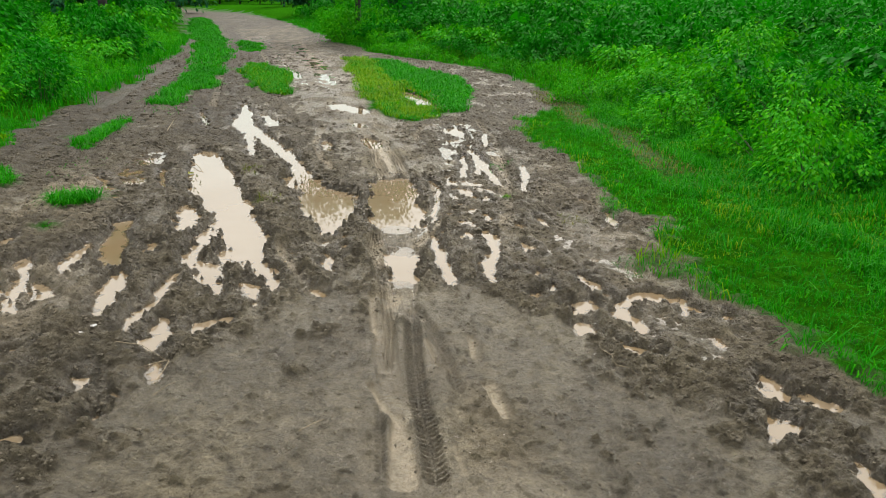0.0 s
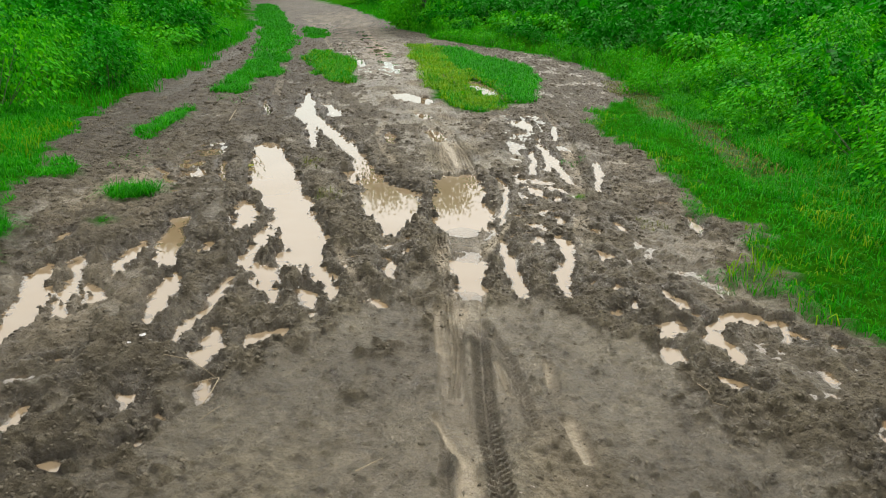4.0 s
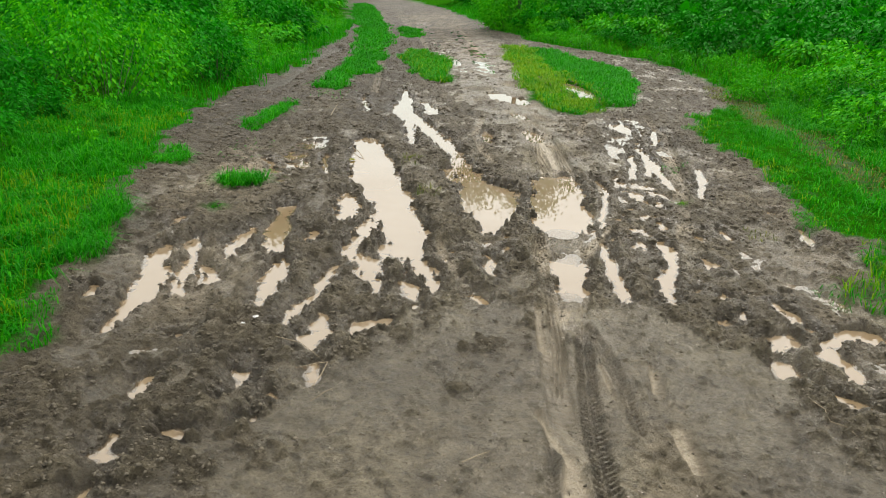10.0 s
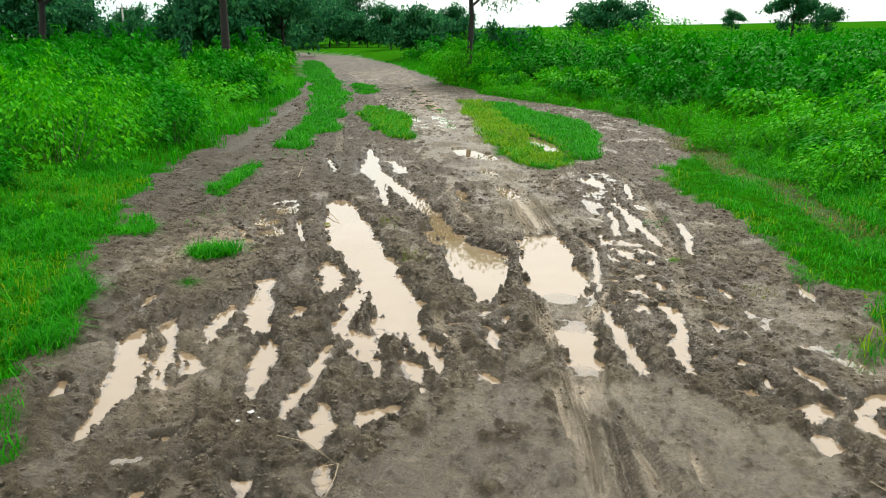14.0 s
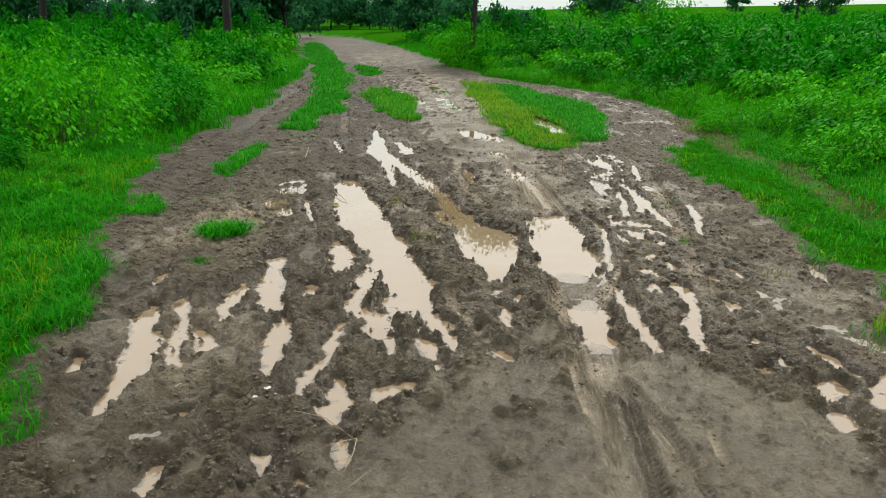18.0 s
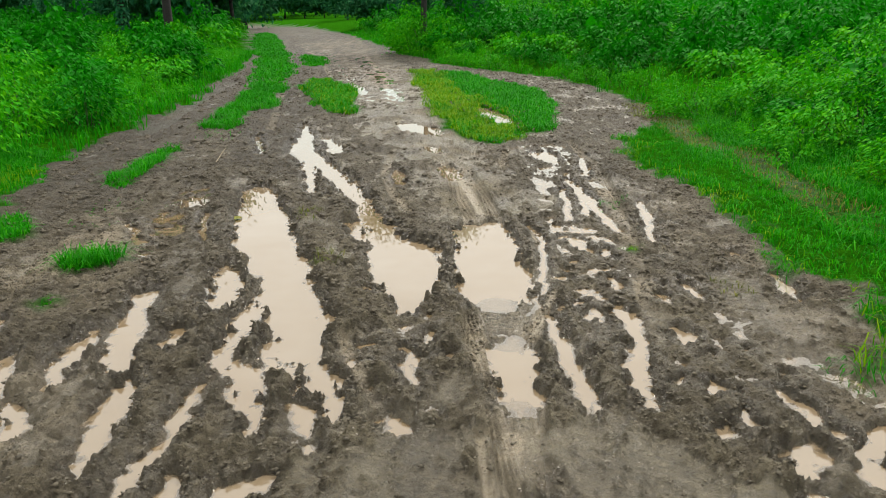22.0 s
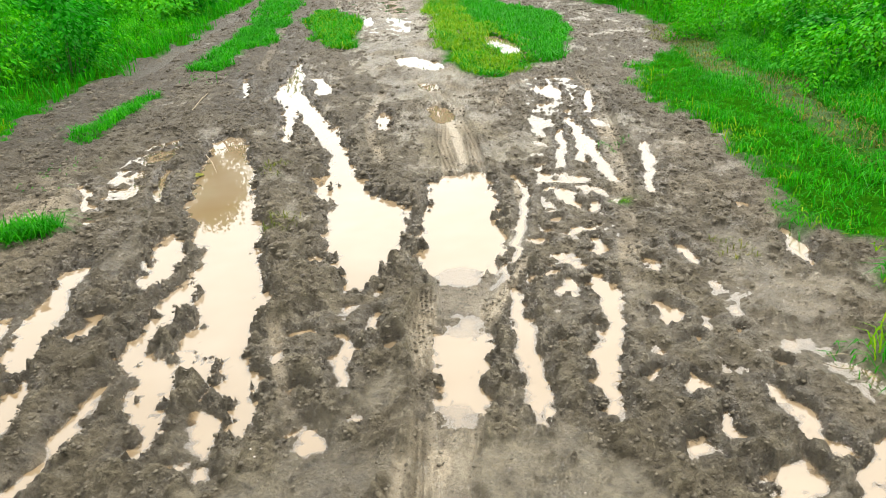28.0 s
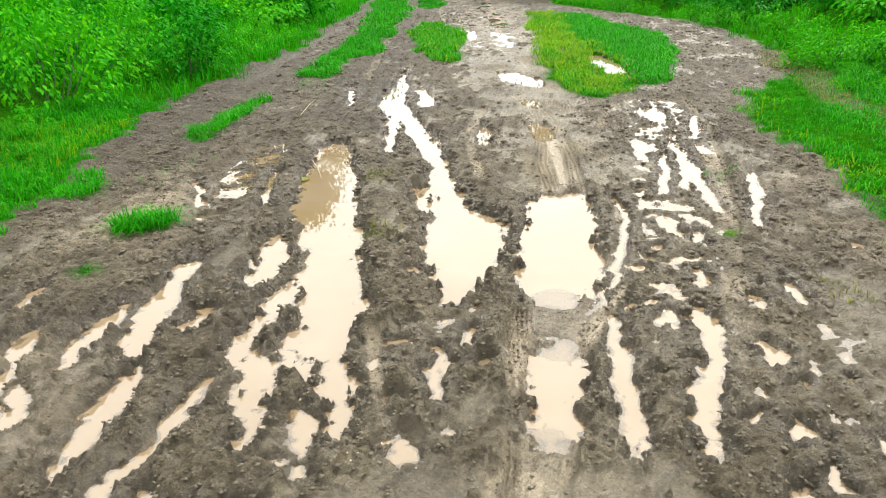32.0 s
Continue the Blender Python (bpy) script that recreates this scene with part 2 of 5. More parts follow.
# ---------------------------------------------------------------- shared builders
def mesh_from(name, verts, faces, material, smooth=False):
    """verts: N x 3 array; faces: M x k array of equal-sided faces."""
    verts, faces = np.asarray(verts, np.float32), np.asarray(faces, np.int32)
    me = bpy.data.meshes.new(name)
    k = faces.shape[1]
    me.vertices.add(len(verts))
    me.vertices.foreach_set("co", verts.ravel())
    me.loops.add(faces.size)
    me.loops.foreach_set("vertex_index", faces.ravel())
    me.polygons.add(len(faces))
    me.polygons.foreach_set("loop_start", np.arange(0, faces.size, k, dtype=np.int32))
    me.polygons.foreach_set("loop_total", np.full(len(faces), k, np.int32))
    me.update(calc_edges=True)
    if smooth:
        me.polygons.foreach_set("use_smooth", np.ones(len(faces), bool))
    me.materials.append(material)
    return me


def piece(name, me, parent, label=""):
    ob = new(name, me)
    ob.parent = parent
    if label:
        tagged(ob, label)
    return ob


def part(name, bm, material, parent, label=""):
    me = bpy.data.meshes.new(name)
    bm.to_mesh(me)
    bm.free()
    me.materials.append(material)
    return piece(name, me, parent, label)


LATTICE = np.random.RandomState(7).rand(256, 256).astype(np.float32)


def vnoise(x, y, size, seed=0):
    """Smooth value noise, 0 to 1, with cells of the given size in metres."""
    u, v = x / size + seed * 17.31, y / size + seed * 5.77
    i, j = np.floor(u).astype(int), np.floor(v).astype(int)
    fu, fv = u - i, v - j
    fu, fv = fu * fu * (3 - 2 * fu), fv * fv * (3 - 2 * fv)
    a, b = LATTICE[i % 256, j % 256], LATTICE[(i + 1) % 256, j % 256]
    c, d = LATTICE[i % 256, (j + 1) % 256], LATTICE[(i + 1) % 256, (j + 1) % 256]
    return (a * (1 - fu) + b * fu) * (1 - fv) + (c * (1 - fu) + d * fu) * fv


def gnoise(x, y, size, seed=0):
    """Gradient noise, about -1 to 1, with cells of the given size in metres."""
    u, v = x / size + seed * 17.31, y / size + seed * 5.77
    i, j = np.floor(u).astype(int), np.floor(v).astype(int)
    fu, fv = u - i, v - j

    def corner(a, b):
        turn = LATTICE[(i + a) % 256, (j + b) % 256] * 50.27
        return np.cos(turn) * (fu - a) + np.sin(turn) * (fv - b)
    wu, wv = fu ** 3 * (fu * (fu * 6 - 15) + 10), fv ** 3 * (fv * (fv * 6 - 15) + 10)
    low = corner(0, 0) * (1 - wu) + corner(1, 0) * wu
    return 1.6 * (low * (1 - wv) + (corner(0, 1) * (1 - wu) + corner(1, 1) * wu) * wv)


def clods(x, y, size, seed=0, share=0.75):
    """Steep-sided rounded lumps, one to a cell at most; their height, 0 to 0.8."""
    u, v = x / size + seed * 3.1, y / size + seed * 7.7
    i, j = np.floor(u).astype(int), np.floor(v).astype(int)
    best = np.zeros(np.shape(x))
    for a in (-1, 0, 1):
        for b in (-1, 0, 1):
            ci, cj = i + a, j + b
            d = np.hypot(ci + LATTICE[(ci + seed) % 256, cj % 256] - u, cj + LATTICE[cj % 256, (ci + 91 + seed) % 256] - v)
            big = LATTICE[(ci + 37) % 256, (cj + 53 + seed) % 256]
            reach = 0.34 + 0.46 * big
            tall = np.where(LATTICE[(ci + 111) % 256, (cj + 7 + seed) % 256] < share, reach * (0.5 + 0.5 * LATTICE[(ci + 71) % 256, (cj + 19) % 256]), 0)
            best = np.maximum(best, tall * np.clip(1 - (d / reach) ** 2, 0, 1) ** 0.75)
    return best


def smooth(a, b, v):
    w = np.clip((v - a) / (b - a), 0, 1)
    return w * w * (3 - 2 * w)


def lane(x, y, points):
    """Signed distance to a line of changing half-width: points of (x, y, half-width)."""
    best = np.full(np.shape(x), 1e3)
    pts = points if len(points) > 1 else [points[0], (points[0][0], points[0][1] + 1e-3, points[0][2])]
    for (ax, ay, ar), (bx, by, br) in zip(pts[:-1], pts[1:]):
        dx, dy = bx - ax, by - ay
        k = np.clip(((x - ax) * dx + (y - ay) * dy) / (dx * dx + dy * dy + 1e-9), 0, 1)
        best = np.minimum(best, np.hypot(x - ax - k * dx, y - ay - k * dy) - (ar + k * (br - ar)))
    return best


# ---------------------------------------------------------------- plan of the track
LEFT_EDGE = ((0, 2.4, 3.3, 4.1, 4.6, 5.6, 6.8, 7.8, 9.2, 11.5, 14.7, 20.9, 29.8, 37, 57, 80, 120, 400),
             (-1.85, -1.97, -2.38, -2.75, -2.8, -2.98, -3.4, -3.62, -3.87, -4.05, -4.35, -5.15, -6.8, -8.6, -13.3, -20, -42, -300))
RIGHT_EDGE = ((0, 2, 2.6, 3.2, 4.5, 6.3, 8.4, 9.7, 11.5, 13.2, 17.3, 19.4, 21, 24.4, 36, 57.5, 81, 110, 400),
              (2.45, 2.41, 2.36, 2.2, 2.2, 2.3, 2.1, 2.25, 3.3, 3.4, 3.2, 2.2, 1.3, -0.1, -2.3, -6.5, -13.4, -30, -280))
BANK_EDGE = ((0, 4, 7.7, 13.2, 17.3, 19.4, 21, 24.4, 36, 57.5, 81, 110, 400),
             (3.9, 3.6, 3.4, 3.45, 3.3, 2.4, 1.5, 0.1, -2.0, -6.0, -13, -29, -279))
LEVEL = -0.022          # the water stands at one height in all hollows


def left_out(x, y):
    return np.interp(y, *LEFT_EDGE) - x + 0.20 * (vnoise(x, y, 0.12, 2) - 0.5) + 0.30 * (vnoise(x, y, 0.35, 3) - 0.5) + 0.25 * (vnoise(x, y, 1.1, 4) - 0.5)


def right_out(x, y):
    return x - np.interp(y, *RIGHT_EDGE) + 0.20 * (vnoise(x, y, 0.12, 7) - 0.5) + 0.3 * (vnoise(x, y, 0.3, 5) - 0.5) + 0.3 * (vnoise(x, y, 1.0, 6) - 0.5)


def bank_out(x, y):
    return x - np.interp(y, *BANK_EDGE) + 0.3 * (vnoise(x, y, 0.6, 8) - 0.5)


# turf that stands on the track itself: lanes of (x, y, half-width)
TURF = {
    "long_strip": [(-2.85, 10.9, .12), (-3.08, 13.5, .30), (-3.45, 16.5, .36), (-4.15, 21, .46), (-5.85, 29, .55), (-9, 42, .7), (-12.5, 58, .5)],
    "small_island": [(-1.35, 12.4, .15), (-1.75, 14.5, .4), (-2.4, 17.5, .4)],
    "far_island": [(-3.4, 23, .25), (-4.3, 28, .35)],
    "wide_island": [(0.72, 9.6, .18), (0.95, 11, .8), (1.1, 13, 1.0), (0.95, 16, 1.0), (0.3, 19.5, .6)],
    "round_tuft": [(-2.12, 5.12, .13), (-2.0, 5.2, .12)],
    "long_tuft": [(-2.78, 7.3, .06), (-2.84, 8.1, .14), (-2.95, 9.3, .08)],
    "tiny_tuft": [(-1.98, 4.45, .035)],
    "sparse_tuft": [(1.36, 5.42, .06)],
    "edge_tuft": [(-3.05, 6.1, .1), (-2.9, 5.7, .12)],
    "near_tuft": [(-2.62, 4.3, .1), (-2.5, 3.8, .1), (-2.35, 3.4, .1)],
}
BARE_HOLLOW = [(0.9, 13.0, 0.05), (1.0, 12.1, 0.12), (1.12, 11.0, 0.09)]
ISLAND_WEST = [(-0.15, 20.5, 0.3), (0.15, 16.86, 0.42), (0.42, 13.29, 0.5), (0.68, 11.01, 0.52), (0.82, 9.95, 0.35)]
POOLS = []


def pool(*lanes):
    POOLS.append(lanes)


# hollows that hold water, each of one or more lanes of (x, y, half-width) in metres
pool([(-1.51, 7.25, 0.109), (-1.23, 6.21, 0.185), (-1.04, 5.51, 0.179), (-0.81, 4.96, 0.142), (-0.73, 4.66, 0.147), (-0.61, 4.28, 0.145), (-0.57, 4.07, 0.12), (-0.49, 3.83, 0.07), (-0.37, 3.56, 0.04), (-0.28, 3.34, 0.014)], [(-1.32, 5.84, 0.046), (-1.08, 5.31, 0.062)], [(-0.47, 4.29, 0.048), (-0.5, 4.17, 0.051)], [(-0.74, 4.02, 0.02), (-0.67, 3.99, 0.039)], [(-0.68, 3.85, 0.028), (-0.58, 3.71, 0.032)], [(-0.89, 4.56, 0.040), (-0.88, 4.28, 0.046), (-0.91, 4.06, 0.042), (-0.9, 3.86, 0.034), (-0.76, 3.66, 0.048), (-0.69, 3.51, 0.052), (-0.64, 3.33, 0.026), (-0.63, 3.24, 0.02)])
pool([(-1.2, 5.09, 0.06), (-1.1, 4.73, 0.079), (-1.07, 4.49, 0.04)])
pool([(-0.47, 3.47, 0.021), (-0.44, 3.37, 0.036), (-0.42, 3.26, 0.015)])
pool([(-0.48, 3.16, 0.033)])
pool([(-0.39, 3.15, 0.018), (-0.37, 3.07, 0.024)])
pool([(-1.76, 11.35, 0.024), (-1.57, 10.24, 0.057), (-1.48, 9.34, 0.142), (-1.26, 8.59, 0.082), (-1.08, 7.63, 0.036), (-0.97, 6.99, 0.019)], [(-1.27, 9.01, 0.062), (-1.01, 8.19, 0.083), (-0.74, 7.47, 0.109), (-0.53, 6.86, 0.063), (-0.38, 6.19, 0.072), (-0.25, 5.76, 0.11), (-0.13, 5.4, 0.225), (-0.09, 5.04, 0.215), (-0.04, 4.77, 0.16), (-0.03, 4.53, 0.083)], [(-0.53, 6.13, 0.039), (-0.38, 5.66, 0.065)], [(-0.81, 7.04, 0.037)], [(-0.45, 5.08, 0.026), (-0.33, 5.13, 0.026)])
pool([(-1.02, 9.3, 0.076), (-1.28, 10.02, 0.055)])
pool([(-0.33, 4.68, 0.058)])
pool([(-0.21, 4.05, 0.039)])
pool([(-0.05, 3.98, 0.016), (-0.03, 3.8, 0.029), (-0.01, 3.64, 0.025)])
pool([(0.02, 3.84, 0.032)])
pool([(0.04, 4.03, 0.024), (0.07, 4.16, 0.022)])
pool([(0.14, 3.92, 0.028)])
pool([(-0.29, 3.82, 0.023), (-0.26, 3.76, 0.022)])
pool([(-0.18, 3.55, 0.027)])
pool([(-0.12, 3.36, 0.016)])
pool([(0.06, 3.47, 0.02)])
pool([(-0.06, 3.26, 0.045)])
pool([(0.42, 5.9, 0.175), (0.44, 5.49, 0.215), (0.43, 5.04, 0.21), (0.42, 4.67, 0.185), (0.41, 4.45, 0.10)])
pool([(0.45, 4.02, 0.07), (0.43, 3.86, 0.098), (0.43, 3.66, 0.096), (0.43, 3.48, 0.075), (0.42, 3.4, 0.047)])
pool([(0.69, 4.3, 0.022), (0.69, 4, 0.033), (0.69, 3.7, 0.035), (0.7, 3.52, 0.029), (0.71, 3.38, 0.017)])
pool([(1.08, 4.38, 0.04), (1.07, 4.28, 0.034), (1.07, 4.15, 0.028), (1.03, 3.87, 0.037), (0.98, 3.67, 0.045), (0.96, 3.51, 0.033), (0.94, 3.39, 0.015)])
pool([(0.79, 6.04, 0.016), (0.82, 5.64, 0.020), (0.76, 5.13, 0.016), (0.7, 4.74, 0.018), (0.56, 4.3, 0.012)])
pool([(1.78, 6.73, 0.02), (1.69, 6.15, 0.029), (1.58, 5.53, 0.017)])
pool([(1.33, 7.5, 0.037), (1.38, 6.87, 0.038), (1.38, 6.28, 0.035), (1.41, 5.77, 0.018)])
pool([(1.68, 8.79, 0.028), (1.54, 7.7, 0.039)])
pool([(1.27, 8.96, 0.113), (1.3, 8.41, 0.08)])
pool([(1.22, 7.13, 0.026), (1.1, 6.22, 0.023)])
pool([(1.33, 6.87, 0.033), (1.27, 6.22, 0.03)])
pool([(1.14, 4.89, 0.017), (1.12, 4.64, 0.033)])
pool([(0.86, 4.85, 0.047)])
pool([(0.78, 4.45, 0.036), (0.87, 4.51, 0.027)])
pool([(0.95, 4.37, 0.03), (0.89, 4.31, 0.02), (0.93, 4.23, 0.019)])
pool([(0.95, 4.04, 0.028)])
pool([(0.86, 3.89, 0.04), (0.83, 3.91, 0.018)])
pool([(1.38, 4.75, 0.024)])
pool([(1.34, 4.54, 0.031)])
pool([(1.52, 4.82, 0.017), (1.54, 4.68, 0.022), (1.56, 4.52, 0.018)])
pool([(1.3, 4.13, 0.033), (1.29, 4.01, 0.04)])
pool([(1.33, 3.82, 0.03)])
pool([(1.13, 3.63, 0.026)])
pool([(1.28, 3.53, 0.042)])
pool([(1.17, 3.26, 0.014), (1.19, 3.18, 0.026)])
pool([(1.52, 3.93, 0.013)])
pool([(1.61, 3.65, 0.03)])
pool([(2.11, 4.89, 0.013), (2.07, 4.62, 0.026), (2.06, 4.41, 0.012)])
pool([(2, 5.34, 0.043)])
pool([(1.52, 3.48, 0.023), (1.54, 3.36, 0.02), (1.55, 3.22, 0.017), (1.56, 3.15, 0.014)])
pool([(1.3, 3.29, 0.024)])
pool([(1.5, 5.17, 0.024)])
pool([(1.56, 6.03, 0.036)])
pool([(1.04, 5.64, 0.027), (1.08, 5.49, 0.046), (1.11, 5.34, 0.032)])
pool([(0.98, 5.69, 0.028)])
pool([(1.22, 5.44, 0.026), (1.21, 5.21, 0.021)])
pool([(0.97, 5.21, 0.038)])
pool([(-1.57, 4.79, 0.035), (-1.50, 4.4, 0.05), (-1.42, 4.05, 0.06), (-1.34, 3.80, 0.045)], [(-1.64, 4.2, 0.03), (-1.61, 3.95, 0.045), (-1.58, 3.75, 0.03)])
pool([(-1.24, 3.6, 0.041), (-1.24, 3.52, 0.056)])
pool([(-1.23, 3.35, 0.034), (-1.19, 3.2, 0.039), (-1.17, 3.08, 0.031), (-1.14, 2.96, 0.014)])
pool([(-1.17, 4.16, 0.043), (-1.22, 4.03, 0.036)])
pool([(-1.79, 5.19, 0.049)])
pool([(-0.92, 3.58, 0.018), (-0.93, 3.4, 0.021)])
pool([(-0.95, 3.08, 0.015), (-0.95, 2.91, 0.021), (-0.97, 2.81, 0.021)])
pool([(-0.84, 2.92, 0.011), (-0.82, 2.81, 0.02)])
pool([(-0.48, 2.88, 0.016), (-0.55, 2.84, 0.036), (-0.62, 2.8, 0.023)])
pool([(-2.18, 4.28, 0.02), (-2.11, 4.09, 0.025)])
pool([(-1.9, 3.87, 0.036), (-1.79, 3.69, 0.029)])
pool([(-1.6, 3.43, 0.045), (-1.52, 3.29, 0.029)])
pool([(-2.25, 6.19, 0.042), (-1.9, 5.6, 0.03)])
pool([(-1.75, 6.45, 0.022), (-1.47, 5.58, 0.019)])
pool([(-2.2, 10.3, 0.028), (-1.88, 9.11, 0.025)])
pool([(-1.13, 9.29, 0.086), (-0.98, 8.99, 0.059)])
pool([(1.24, 8.95, 0.098), (1.28, 8.57, 0.073)])
pool([(-2.02, 3.68, 0.048), (-1.87, 3.37, 0.07), (-1.8, 3.1, 0.107), (-1.77, 2.88, 0.062), (-1.75, 2.69, 0.038), (-1.75, 2.62, 0.021)], [(-1.89, 3.79, 0.028), (-1.7, 3.38, 0.034), (-1.58, 3.08, 0.027)], [(-1.61, 3.41, 0.038), (-1.53, 3.32, 0.043)])
pool([(-2.06, 3.07, 0.048), (-2.05, 2.93, 0.034)])
pool([(-1.23, 3.53, 0.062), (-1.2, 3.22, 0.039), (-1.17, 3.04, 0.032)])
pool([(-0.92, 3.49, 0.022), (-0.92, 3.13, 0.024), (-0.97, 2.87, 0.033)])
pool([(-0.81, 2.92, 0.014), (-0.77, 2.75, 0.032), (-0.81, 2.67, 0.047), (-0.74, 2.58, 0.026)])
pool([(-0.7, 2.43, 0.014), (-0.69, 2.3, 0.014)])
pool([(-0.61, 2.82, 0.027), (-0.5, 2.87, 0.038)])
pool([(-0.99, 2.36, 0.022), (-0.98, 2.21, 0.018)])
pool([(-1.3, 1.8, 0.018), (-1.23, 1.65, 0.017)])
pool([(-1.04, 1.91, 0.029), (-1.09, 1.89, 0.019)])
pool([(-1.41, 2.6, 0.041)])
pool([(-1.35, 2.2, 0.028)])
pool([(-1.33, 2.09, 0.018)])
pool([(-0.86, 2.02, 0.035)])
pool([(-0.82, 2.15, 0.018)])
pool([(-1.23, 2.43, 0.018)])
pool([(-2.2, 3.52, 0.026)])
pool([(-1.19, 1.52, 0.022)])
pool([(-2.17, 4.21, 0.022)])
pool([(-1.65, 4.02, 0.044), (-1.56, 3.67, 0.034)])
pool([(1.41, 3.03, 0.049), (1.33, 2.96, 0.027)])
pool([(1.86, 3.17, 0.085), (1.76, 3.12, 0.08), (1.61, 3.04, 0.038)], [(1.59, 2.98, 0.021), (1.61, 2.81, 0.028), (1.63, 2.61, 0.019)])
pool([(1.54, 3.48, 0.018), (1.59, 3.19, 0.02)])
pool([(1.32, 2.74, 0.035)])
pool([(1.42, 2.59, 0.029), (1.48, 2.58, 0.019)])
pool([(1.48, 2.51, 0.028), (1.58, 2.47, 0.032)])
pool([(1.99, 3.14, 0.02), (1.94, 2.98, 0.015)])
pool([(1.29, 3.53, 0.028)])
pool([(1.3, 4.06, 0.045)])
pool([(1.21, 3.24, 0.017)])
pool([(1.98, 1.99, 0.049), (1.98, 2.11, 0.026)])
pool([(2.12, 1.96, 0.068)])
pool([(1.85, 1.78, 0.068)])
pool([(2, 1.48, 0.021), (1.95, 1.37, 0.02)])
pool([(2.16, 2.81, 0.043)])
pool([(2, 3.03, 0.032), (2.02, 2.91, 0.025)])
pool([(-0.32, 11.3, 0.12), (-0.12, 10.8, 0.22), (0.06, 10.4, 0.12)])
pool([(0.19, 8.21, 0.053), (0.24, 7.88, 0.076), (0.26, 7.66, 0.049)])
pool([(0.02, 9.41, 0.05), (0.12, 9.02, 0.072)])
pool([(-1.52, 16.89, 0.072), (-1.27, 15.23, 0.043)])
pool([(0.86, 12.94, 0.119), (0.98, 12.02, 0.172), (1.1, 11.23, 0.116)])
pool([(1.21, 7.02, 0.024), (1.09, 6.17, 0.021)])
pool([(-0.28, 8.02, 0.043), (-0.24, 7.38, 0.029)])

